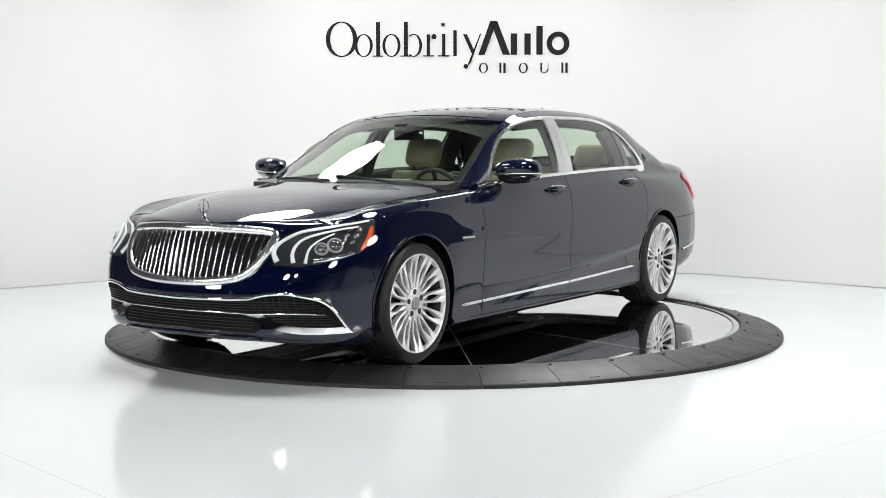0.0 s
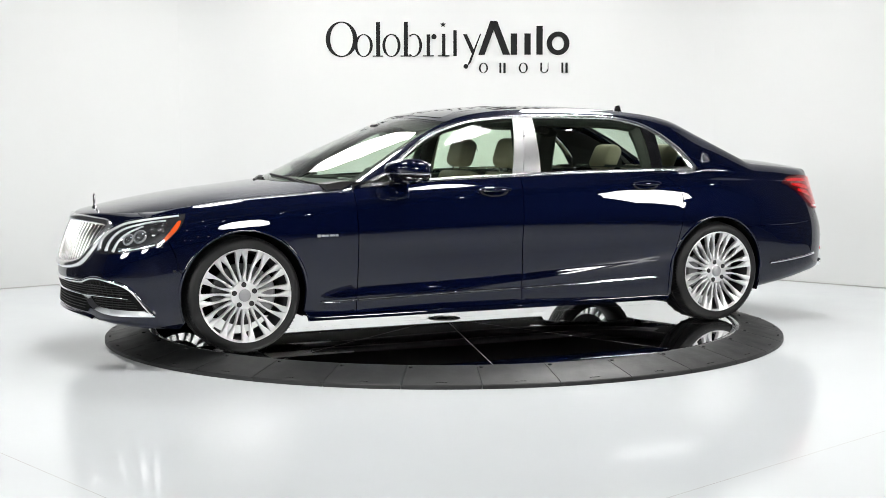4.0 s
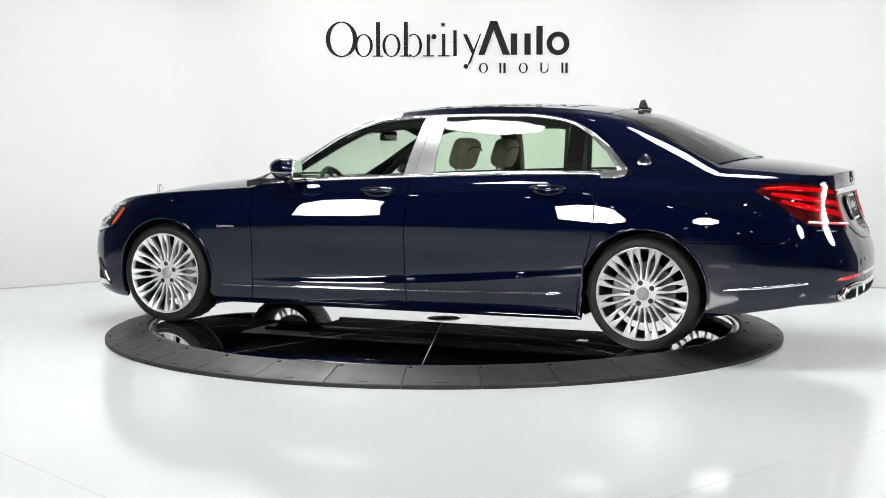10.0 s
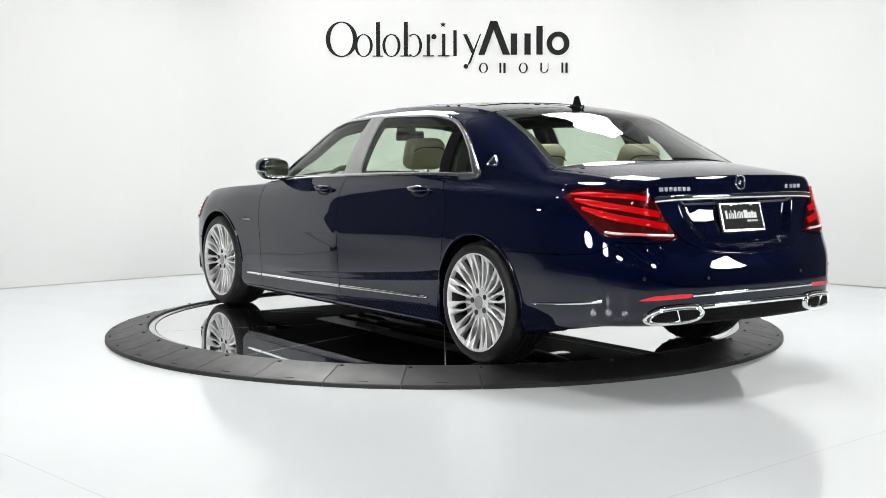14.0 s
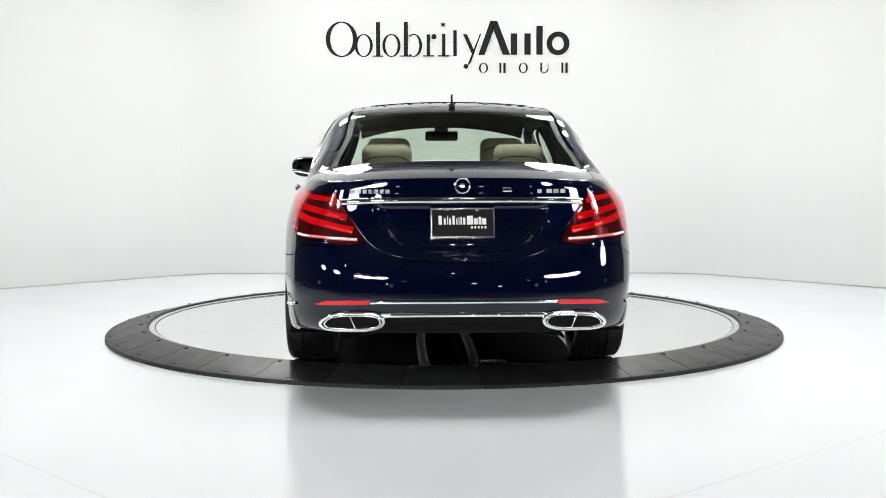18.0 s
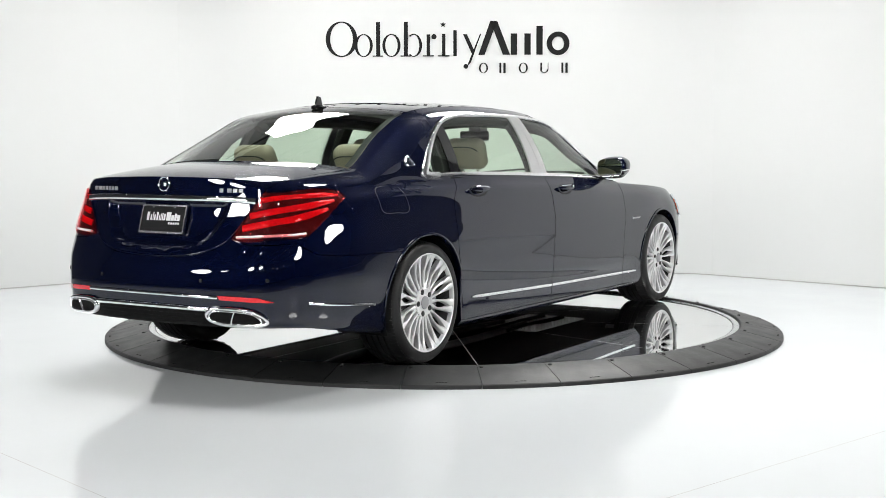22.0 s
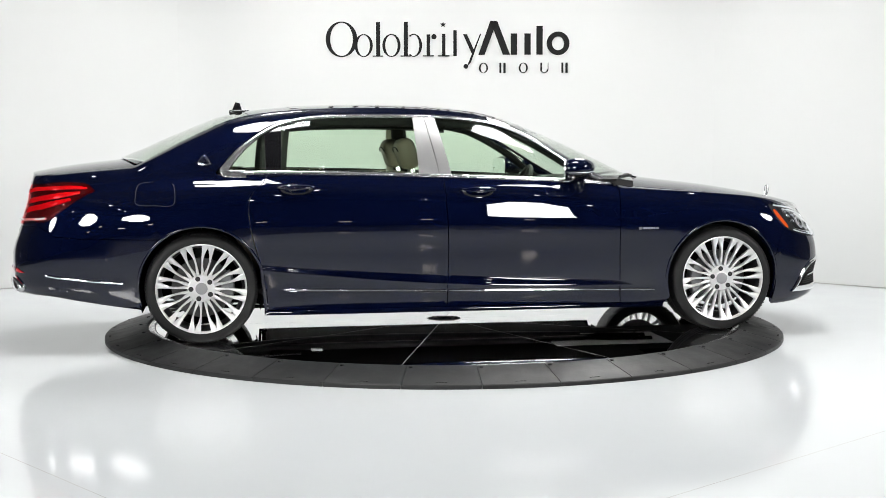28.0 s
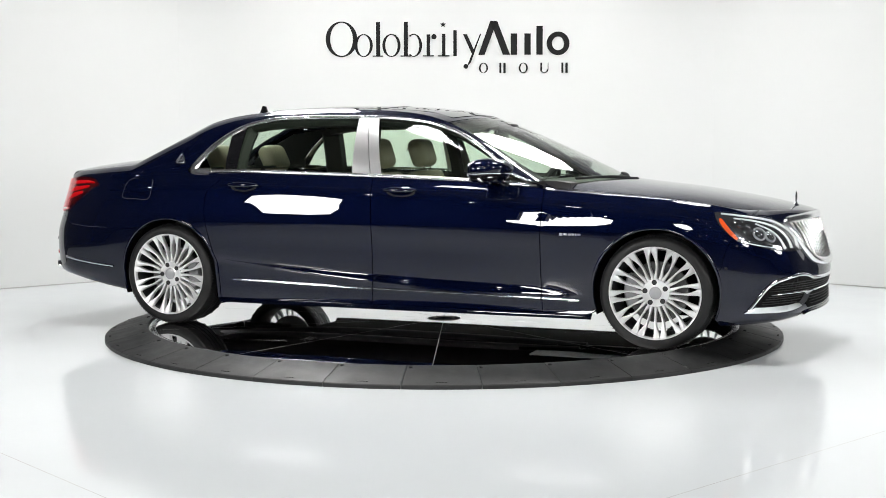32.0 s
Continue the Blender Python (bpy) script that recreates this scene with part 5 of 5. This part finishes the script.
for sg in (1, -1):
    root_bm = bmesh.new()
    bmesh.ops.create_uvsphere(root_bm, u_segments=40, v_segments=24, radius=1)

    def shape(k):
        x = k.x
        sx = math.copysign(abs(k.x) ** .75, k.x)
        sy = math.copysign(abs(k.y) ** .72, k.y)
        sz = math.copysign(abs(k.z) ** .8, k.z)
        taper = 1.0 - .24 * max(0, sx)
        return Vector((.680 + sx * .108 + .02 * sz * (1 if sx > 0 else 0) - .035 * sy, 0.992 + sy * .122 * (1 - .08 * sx), 1.062 + sz * .078 * taper + .006 * sy))

    for v in root_bm.verts:
        v.co = shape(v.co)
    lowb = root_bm.copy()
    for b, keep in ((root_bm, 1), (lowb, -1)):
        bmesh.ops.bisect_plane(b, geom=b.verts[:] + b.edges[:] + b.faces[:], plane_co=(.67, .985, 1.042), plane_no=(-.12, 0, 1), clear_inner=keep > 0, clear_outer=keep < 0)
        # cut off the rear for the glass
        bmesh.ops.bisect_plane(b, geom=b.verts[:] + b.edges[:] + b.faces[:], plane_co=(.592, .992, 1.06), plane_no=(-1, -.22, 0), clear_outer=True)
        b.transform(Matrix.Diagonal((1, sg, 1, 1)))
    mir = part("wing_mirror", root_bm, PAINT, car, "blue and black wing mirror with a chrome line")
    part("lower_shell", lowb, PIANO, mir, "gloss black lower shell")
    bm = bmesh.new()
    n = 28
    pts = []
    for i in range(n):
        a = 2 * math.pi * i / n
        pts.append((math.copysign(abs(math.cos(a)) ** .6, math.cos(a)) * .104, math.copysign(abs(math.sin(a)) ** .6, math.sin(a)) * .064))
    prism(bm, pts, lambda u, v, h: (.594 - h - u * .24, (0.992 + u) * sg, 1.060 + v), .004)
    part("mirror_glass", bm, mat("mirror_glass_silver", (.9, .92, .92), .01, 1.0) if "mirror_glass_silver" not in bpy.data.materials else bpy.data.materials["mirror_glass_silver"], mir, "mirror glass")
    bm = bmesh.new()
    tube(bm, [(x, y * sg, z) for x, y, z in ((.725, .865, .985), (.715, .90, .995), (.70, .945, 1.012))], [.034, .027, .024], 12, flat=.55)
    part("mirror_arm", bm, PIANO, mir, "gloss black mirror arm")
    bm = bmesh.new()
    line = []
    for i in range(25):
        a = math.pi * (-.35 + 1.35 * i / 24)
        q = shape(Vector((math.cos(a - .6), math.sin(a - .6), -.22)))
        line.append((q.x + .002, (q.y + .001) * sg, q.z + .003))
    tube(bm, line, .0045, 8)
    part("chrome_line", bm, CHROME, mir, "chrome line")

for sg in (1, -1):
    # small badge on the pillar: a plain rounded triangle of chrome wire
    bm = bmesh.new()
    tri = spl([(-.036, -.018), (-.020, .010), (0, .032), (.020, .010), (.036, -.018), (.022, -.029), (0, -.031), (-.022, -.029)], 4, True)
    tube(bm, [(x, z, .004) for x, z in tri], .0030, 8, True)
    for k in (-1, 1):
        tube(bm, [(k * .022, -.022, .004), (k * .010, .012, .004), (0, -.014, .004)], .0022, 6)
    o = part("pillar_badge", bm, CHROME, car, "small chrome triangular wire badge")
    o.matrix_basis = spot(-1.656, 1.131, side=sg)
    # plain bars in place of the small lettering
    x = -.072
    bars = ((.022, .016), (.026, .012), (.018, .012), (.018, .012), (.010, .012), (.020, .012))
    for i, (w, h) in enumerate(bars):
        bm = bmesh.new()
        box(bm, (x, -h / 2, .0), (x + w, h / 2, .004), bevel=.0015, seg=1)
        o = part("badge_bar", bm, SILVER_PLASTIC, car)
        o.matrix_basis = spot(1.172, .683, side=sg)
        x += w + .004

fuel = on_skin(dense(spl([(-1.845, .862), (-1.835, .95), (-1.86, .995), (-1.96, 1.0), (-2.05, .985), (-2.068, .92), (-2.06, .865), (-1.95, .858)], 5, True), .02))
ribbon("fuel_flap_gap", fuel, .0045, .0008, SEAM, car, "fuel flap outline", flip=(-1,), close=True)

# ---- tail ----
# outline: outer tip and top edge along the side, inner edge across the tail, and back along the lower edge
TL_TOP = [(-2.312, .950), (-2.34, .972), (-2.385, .992), (-2.50, .998), (-2.590, .990)]
TL_IN = [(.622, .986), (.590, .930), (.542, .850), (.488, .764), (.492, .746), (.56, .738), (.64, .742)]
TL_LOW = [(-2.66, .754), (-2.60, .768), (-2.53, .815), (-2.436, .882), (-2.36, .928)]
tl = on_skin(dense(spl(TL_TOP, 5), .02, False)) + on_skin(dense(spl(TL_IN, 5), .02, False), "r") + on_skin(dense(spl(TL_LOW, 5), .02, False))
for sg in (1, -1):
    base = side_panel("tail_light", tl, DARKRED, car, "red tail light with bright bands and a clear lower strip", lift=.002, thick=.01, flip=(sg,), step=.03)[0]
    for side_line, tail_line, w in (([(-2.36, .963), (-2.46, .967), (-2.57, .962)], [(.665, .955), (.612, .944)], .028),
                                    ([(-2.40, .937), (-2.50, .923), (-2.61, .906)], [(.665, .888), (.565, .866)], .036),
                                    ([(-2.455, .897), (-2.55, .874), (-2.64, .850)], [(.655, .830), (.535, .804)], .038)):
        sv = fx(side_line) + on_skin(dense(tail_line, .02, False), "r")
        n = len(sv)
        ribbon("light_band", sv, [w * (.45 + .55 * min(1, 3.5 * i / n)) for i in range(n)], .008, RED, base, "bright red light band", lift=.002, flip=(sg,))
    sv = fx([(-2.605, .779), (-2.655, .773)]) + on_skin(dense([(.64, .766), (.515, .759)], .02, False), "r")
    ribbon("clear_strip", sv, .013, .008, SIGN_WHITE, base, "clear reversing light strip", lift=.010, flip=(sg,))
    o = side_panel("lens_cover", tl, glass("pink_lens", (.95, .34, .35)) if "pink_lens" not in bpy.data.materials else bpy.data.materials["pink_lens"], base, "glossy lens cover", lift=.014, thick=.012, flip=(sg,), step=.03)[0]
    o.visible_shadow = False

strip = ry([(0, .951), (.30, .950), (.50, .946), (.588, .940)])
n = len(strip)
mid_ribbon("trunk_strip", both(strip, True), .034, .016, CHROME, trunk_face, "chrome trunk strip")
edge = ry([(.585, .925), (.535, .850), (.47, .765), (.40, .712), (.28, .676), (.12, .662), (0, .660)])
mid_ribbon("trunk_edge", both(edge[::-1], True), .010, .004, PAINT, trunk_face)
# plate on its frame
a, b = Vector(skin(*[np.array([q]) for q in on_skin([(0.0, .917)], "r")[0]])[0]), Vector(skin(*[np.array([q]) for q in on_skin([(0.0, .768)], "r")[0]])[0])
up = (a - b).normalized()
back = up.cross(Vector((0, 1, 0))).normalized()
if back.x > 0:
    back = -back
c0 = (a + b) / 2 - back * .020


def on_plate(u, v, h):
    """u to the viewer's right, v up, h outwards."""
    return c0 + Vector((0, -u, 0)) + up * v + back * h


bm = bmesh.new()
W, Hh = .156, .076
o4 = [(-W, -Hh), (W, -Hh), (W, Hh), (-W, Hh)]
i4 = [(-W + .007, -Hh + .011), (W - .007, -Hh + .011), (W - .008, Hh - .008), (-W + .008, Hh - .008)]
vo, vi = [bm.verts.new(on_plate(*q, .012)) for q in o4], [bm.verts.new(on_plate(*q, .012)) for q in i4]
vb, vj = [bm.verts.new(on_plate(*q, -.004)) for q in o4], [bm.verts.new(on_plate(*q, .006)) for q in i4]
for k in range(4):
    j = (k + 1) % 4
    bm.faces.new((vo[k], vo[j], vi[j], vi[k]))
    bm.faces.new((vo[k], vb[k], vb[j], vo[j]))
    bm.faces.new((vi[k], vi[j], vj[j], vj[k]))
plate = part("plate_frame", bm, TRIM, car, "chrome plate frame with a black show plate", smooth=20)
bm = bmesh.new()
prism(bm, i4, lambda u, v, h: on_plate(u, v, .002 + h), .004)
part("show_plate", bm, PLATE_BLACK, plate, "black show plate with white bars", smooth=0)
x = -.118
for i, (w, h, th) in enumerate(((.022, .044, 0), (.013, .030, 0), (.006, .044, 0), (.013, .030, 0), (.015, .044, 0), (.008, .030, 0), (.006, .036, 0), (.009, .038, 0), (.015, .034, 0), (.030, .044, 1), (.020, .030, 1), (.014, .038, 1), (.020, .030, 1))):
    bm = bmesh.new()
    w2 = w * (1.0 if th else .72)
    prism(bm, [(x, -.006), (x + w2, -.006), (x + w2, -.006 + h), (x, -.006 + h)], lambda u, v, hh: on_plate(u, v, .0062 + hh), .0012)
    part("white_bar", bm, SIGN_WHITE, plate, smooth=0)
    x += w + .0035
for i in range(5):
    bm = bmesh.new()
    u = .040 + i * .0165
    prism(bm, [(u, -.026), (u + .009, -.026), (u + .009, -.015), (u, -.015)], lambda u, v, hh: on_plate(u, v, .0062 + hh), .0012)
    part("white_bar", bm, SIGN_WHITE, plate, smooth=0)
for u in (-.075, .075):
    bm = bmesh.new()
    prism(bm, [(u + .009 * math.cos(k * math.pi / 4), .064 + .006 * math.sin(k * math.pi / 4)) for k in range(8)], lambda u, v, hh: on_plate(u, v, .0122 + hh), .003)
    part("plate_screw", bm, STEEL, plate)
# round badge and bars on the trunk
m = spot(0.0, 1.022, "r")
bm = bmesh.new()
tube(bm, [(.036 * math.cos(t), .036 * math.sin(t), .005) for t in np.linspace(0, 2 * math.pi, 41)[:-1]], .0036, 8, True)
o = part("round_badge", bm, CHROME, trunk_face, "round chrome badge")
o.matrix_basis = m
bm = bmesh.new()
lathe(bm, [(0.0, .006), (.006, .0055), (.011, .003), (.013, .001), (.013, -.001)], 28)
o = part("badge_inlay", bm, CHROME, trunk_face)
o.matrix_basis = m
for sg, y0, ws in ((1, .553, (.030, .026, .024, .022, .026, .022, .026)), (-1, .365, (.026, .0, .030, .030, .030))):
    y = y0
    for w in ws:
        if w:
            yc = y - w / 2 if sg > 0 else y + w / 2
            bm = bmesh.new()
            box(bm, (-w / 2 + .002, -.010, 0), (w / 2 - .002, .010, .004), bevel=.0015, seg=1)
            b2 = part("badge_bar", bm, SILVER_PLASTIC, trunk_face)
            b2.matrix_basis = spot(yc, .993, "r", sg)
        step = (w if w else .012) + .004
        y += -step if sg > 0 else step

# rear bumper trims and tail pipes
rf = ry([(.450, .474), (.56, .473), (.66, .468), (.722, .446)], smooth=False) + ry([(.70, .444), (.56, .450), (.460, .453)], smooth=False)
side_panel("bumper_reflector", rf, RED, car, "red bumper reflector", lift=.006, thick=.01, step=.03)
mid_ribbon("bumper_strip", both(ry([(0, .468), (.25, .467), (.45, .464)]), True), .020, .010, CHROME, car, "chrome bumper strip")
ribbon("bumper_strip", fx([(-2.155, .385), (-2.35, .402), (-2.50, .418), (-2.612, .434)]), .016, .008, CHROME, car, "chrome bumper side strip")
PIPE = [(.690, .352), (.668, .382), (.615, .404), (.53, .411), (.44, .410), (.398, .396), (.386, .374), (.41, .350), (.475, .336), (.58, .333), (.655, .335)]
pl = on_skin(dense(spl(PIPE, 5, True), .02), "r")
PIN = [(.668, .352), (.650, .378), (.61, .393), (.53, .399), (.44, .398), (.408, .385), (.402, .368), (.42, .352), (.48, .343), (.58, .340), (.64, .342)]
pin = on_skin(dense(spl(PIN, 5, True), .02), "r")
for sg in (1, -1):
    o = side_panel("tail_pipe", pl, PIANO, car, "chrome double tail pipe", lift=.012, thick=.03, flip=(sg,), step=.03)[0]
    side_panel("pipe_mouth", pin, INTAKE, o, "dark pipe mouth", lift=.015, thick=.01, flip=(sg,), step=.03)
    ribbon("pipe_rim", pin, .009, .009, CHROME, o, lift=.012, flip=(sg,), close=True)
    ribbon("pipe_surround", pl, .022, .015, CHROME, o, lift=.006, flip=(sg,), close=True)
    ribbon("pipe_divider", ry([(.52, .343), (.545, .397)], smooth=False), .009, .011, CHROME, o, lift=.013, flip=(sg,))
mid_ribbon("pipe_bar", both(ry([(0, .406), (.2, .405), (.40, .402)]), True), .026, .016, CHROME, car, "chrome bar between the tail pipes")
dif = ry([(0, .394), (.38, .392)], smooth=False) + ry([(.42, .335), (.55, .318)], smooth=False) + ry([(.54, .312), (0, .312)], smooth=False)
mid_panel("diffuser", dif + [(2 * SMAX - s, v) for s, v in dif[::-1]], INTAKE, car, "black lower diffuser", lift=.003, step=.05)
for z in (.335, .356, .376):
    mid_ribbon("diffuser_rib", both(ry([(0, z), (.36, z)], smooth=False), True), .004, .005, INTAKE, car)
for y, z in ((.35, .545), (.70, .555)):
    for sg in (1, -1):
        bm = bmesh.new()
        lathe(bm, [(0.0, .002), (.008, .002), (.010, .0)], 16)
        o = part("parking_sensor", bm, PLASTIC, car)
        o.matrix_basis = spot(y, z, "r", sg)

# roof antenna, wipers
bm = bmesh.new()
za = float(ztop(-1.43, 0)[0])
box(bm, (-1.50, -.020, za - .012), (-1.36, .020, za + .018), bevel=.012, seg=3)
prism(bm, [(-1.505, 0.0), (-1.435, 0.0), (-1.452, .052), (-1.480, .058)], lambda u, v, h: (u + .025, -.006 + h, za + .012 + v), .012)
part("roof_antenna", bm, PIANO, car, "black roof antenna fin")
for y0, y1 in ((.60, .03), (.02, -.55)):
    bm = bmesh.new()
    pts = []
    for i in range(15):
        y = y0 + (y1 - y0) * i / 14
        x = 1.318 - float(BOW(1.2)[0]) * y * y * .93 - .018 - .05 * (i / 14)
        pts.append((x, y, float(screen_z(np.array([x]), np.array([y]))[0]) + .009))
    tube(bm, pts, .008, 6)
    tube(bm, [(pts[0][0] + .06, pts[0][1], pts[0][2] - .01), pts[7]], .010, 6)
    part("wiper", bm, PLASTIC, car, "black windscreen wiper")
cw = cross(1.350, .70)
top_panel("cowl", cross(1.30, .69) + cw[::-1], PLASTIC, car, "black cowl panel", lift=-.012)


# ---- cabin ----
def soft(name, lo, hi, bev, material, parent, label="", m=None, bulge=0.0):
    bm = bmesh.new()
    box(bm, lo, hi, bevel=bev, seg=4)
    if m is not None:
        bm.transform(m)
    return part(name, bm, material, parent, label, 60)


def seat(x, y, tilt, name, label):
    root = soft(name, (x - .26, y - .26, .42), (x + .28, y + .26, .58), .05, LEATHER, car, label)
    mb = Matrix.Translation((x - .22, y, .52)) @ Matrix.Rotation(radians(-tilt), 4, "Y")
    soft("backrest", (-.16, -.25, -.05), (0.0, .25, .56), .05, LEATHER, root, "", mb)
    soft("side_bolster", (-.14, -.27, .0), (.05, -.19, .46), .03, LEATHER, root, "", mb)
    soft("side_bolster", (-.14, .19, .0), (.05, .27, .46), .03, LEATHER, root, "", mb)
    hb = mb @ Matrix.Translation((-.03, 0, .66))
    soft("headrest", (-.065, -.145, -.075), (.055, .145, .135), .055, LEATHER, root, "padded beige headrest", hb)
    bm = bmesh.new()
    for s in (-.06, .06):
        tube(bm, [(0, s, -.2), (0, s, .0)], .008, 8)
    bm.transform(hb)
    part("headrest_post", bm, CHROME, root)
    bm = bmesh.new()
    tube(bm, [hb @ Vector((-.068, -.125 + .25 * i / 12, .095 - .03 * (i / 6 - 1) ** 4)) for i in range(13)], .004, 6)
    part("piping", bm, DARKTRIM, root)
    return root


seat(.13, .38, 18, "front_seat", "beige leather front seat with headrest")
seat(.13, -.38, 18, "front_seat", "beige leather front seat with headrest")
seat(-1.02, .38, 26, "rear_seat", "beige leather rear seat with headrest")
seat(-1.02, -.38, 26, "rear_seat", "beige leather rear seat with headrest")
soft("rear_armrest", (-1.5, -.13, .42), (-.75, .13, .66), .04, LEATHER, car, "beige rear centre armrest")
mb = Matrix.Translation((-1.26, 0, .52)) @ Matrix.Rotation(radians(-26), 4, "Y")
soft("rear_centre_back", (-.16, -.14, 0), (-.02, .14, .52), .04, LEATHER, car, "", mb)
soft("centre_headrest", (-.12, -.13, .53), (-.02, .13, .64), .04, LEATHER, car, "low beige centre headrest", mb)
soft("centre_console", (-.6, -.12, .30), (.75, .12, .60), .04, WOOD, car, "dark wood centre console")
bm = bmesh.new()
pr = [(1.12, .985), (1.02, 1.0), (.86, 1.0), (.76, .96), (.74, .86), (.80, .72), (.95, .60), (1.12, .55)]
prism(bm, pr, lambda u, v, h: (u, -.76 + h, v), 1.52)
dash = part("dashboard", bm, DARKTRIM, car, "dark padded dashboard with wood trim", 50)
soft("dash_trim", (.735, -.74, .80), (.76, .74, .88), .01, WOOD, dash, "dark wood dash strip")
soft("display", (.70, -.10, .90), (.745, .62, 1.005), .012, PIANO, dash, "black wide display")
bm = bmesh.new()
lathe(bm, [(.180 + .016 * math.cos(a), .016 * math.sin(a)) for a in np.linspace(0, 2 * math.pi, 13)], 40)
lathe(bm, [(0.0, .03), (.05, .025), (.07, .0), (.06, -.03)], 24)
for k in (0, 2.4, math.pi - 2.4 + math.pi):
    tube(bm, [(0, 0, 0), (.175 * math.cos(k), .175 * math.sin(k), 0)], .014, 8)
o = part("steering_wheel", bm, DARKTRIM, car, "dark leather steering wheel")
o.matrix_basis = pose(.62, .38, .90, 0, -66, 0)
soft("interior_mirror", (.395, -.12, 1.255), (.425, .12, 1.325), .014, PIANO, car, "black rear-view mirror")
soft("mirror_foot", (.40, -.05, 1.31), (.52, .05, 1.365), .015, PLASTIC, car)
# floor, bulkheads, door cards, headlining, shelf
bm = bmesh.new()
box(bm, (-1.85, -.84, .30), (1.2, .84, .33))
part("cabin_floor", bm, CARPET, car, "dark cabin carpet")
bm = bmesh.new()
box(bm, (1.12, -.78, .30), (1.16, .78, .93))
part("front_bulkhead", bm, DARKTRIM, car)
bm = bmesh.new()
box(bm, (-1.72, -.78, .30), (-1.68, .78, 1.03))
part("rear_bulkhead", bm, DARKTRIM, car)
bm = bmesh.new()
prism(bm, [(-1.50, -.70), (-1.50, .70), (-2.10, .66), (-2.10, -.66)], lambda u, v, h: (u, v, 1.035 + .03 * (u + 2.1) + h), .02)
part("parcel_shelf", bm, DARKTRIM, car, "dark rear parcel shelf")
for sg in (1, -1):
    for nm, x0, x1 in (("front_door_card", .98, -.15), ("rear_door_card", -.16, -1.32)):
        bm = bmesh.new()
        n = 10
        rows = []
        for i in range(n + 1):
            x = x0 + (x1 - x0) * i / n
            zb = 1.0 + .018 * (1 - (x + 1.3) / 2.3) * 2
            rows.append([bm.verts.new((x, y * sg, z)) for y, z in ((.90, .30), (.80, .32), (.76, .55), (.74, .64), (.80, .68), (.825, zb - .06), (.835, zb - .015), (.865, zb))])
        for i in range(n):
            for k in range(7):
                bm.faces.new((rows[i][k], rows[i][k + 1], rows[i + 1][k + 1], rows[i + 1][k]))
        part(nm, bm, DARKTRIM, car, "dark door lining", 50)
# headlining follows the roof
nx, ny = 26, 12
verts, faces = [], []
for i in range(nx + 1):
    x = .42 - 1.86 * i / nx
    for j in range(ny + 1):
        ye = .585
        y = -ye + 2 * ye * j / ny
        verts.append((x, y, float(ztop(x, y)[0]) - .035 - .012 * (abs(y) / ye) ** 4))
for i in range(nx):
    for j in range(ny):
        a = i * (ny + 1) + j
        faces.append((a, a + 1, a + ny + 2, a + ny + 1))
raw("headlining", verts, faces, HEADLINING, car, "dark grey headlining")


def pillar(name, pts, depth, w):
    """Dark lining behind a pillar or roof rail, along points (x, z) of the side."""
    sv = on_skin(dense(spl(pts, 5), .05, False))
    S, V = np.array([q[0] for q in sv]), np.array([q[1] for q in sv])
    X, N = skin(S, V), skin_normal(S, V)
    for sg in (1, -1):
        bm = bmesh.new()
        tube(bm, [tuple((x - n * depth) * np.array([1, sg, 1])) for x, n in zip(X, N)], w, 8, flat=.7)
        part(name, bm, DARKTRIM, car)


pillar("pillar_lining", [(.86, 1.01), (.60, 1.20), (.38, 1.325), (.16, 1.392), (-.1, 1.42)], .045, .036)
pillar("rail_lining", [(.1, 1.408), (-.3, 1.428), (-.79, 1.428), (-1.0, 1.418), (-1.2, 1.378)], .060, .056)
pillar("centre_pillar_lining", [(-.255, 1.41), (-.235, 1.25), (-.215, 1.03), (-.20, .7)], .055, .055)
pillar("rear_pillar_lining", [(-1.21, 1.365), (-1.23, 1.20), (-1.24, 1.05)], .07, .085)
for sg in (1, -1):
    verts = []
    sv = on_skin([(-1.52, 1.06), (-1.50, 1.15), (-1.42, 1.25), (-1.30, 1.34), (-1.25, 1.39), (-1.55, 1.35), (-1.75, 1.26), (-1.95, 1.14), (-1.98, 1.06), (-1.75, 1.05)])
    X, N = skin([q[0] for q in sv], [q[1] for q in sv]), skin_normal([q[0] for q in sv], [q[1] for q in sv])
    verts = [tuple((x - n * .045) * np.array([1, sg, 1])) for x, n in zip(X, N)]
    raw("rear_quarter_lining", verts, [list(range(10))], DARKTRIM, car, "dark rear quarter lining")


# ---- what turns ----
DRIFT = Line((0.0, -0.40), (3.0, -0.50), (5.5, -0.25), (7.0, 0.12), (8.0, 0.48), (10.0, 0.55), (13.0, 0.78), (15.5, 0.85), (17.0, 0.78), (18.0, 0.52), (19.0, -0.12),
             (20.0, -0.62), (22.0, -0.98), (25.0, -1.05), (27.5, -0.92), (29.0, -0.30), (30.5, 0.25), (32.0, 0.72))


def heading(t):
    return 237.39 - 8.1093 * t + float(DRIFT(t)[0])


def motions():
    off = Matrix.Translation((0.018, 0.001, 0))
    walk(car, [(t * 1.0, pose(0, 0, 0, 0, 0, heading(t)) @ off) for t in range(33)])
    walk(disc, [(t * 1.0, pose(0, 0, 0, 0, 0, heading(t) + 1.5)) for t in range(33)])


motions()
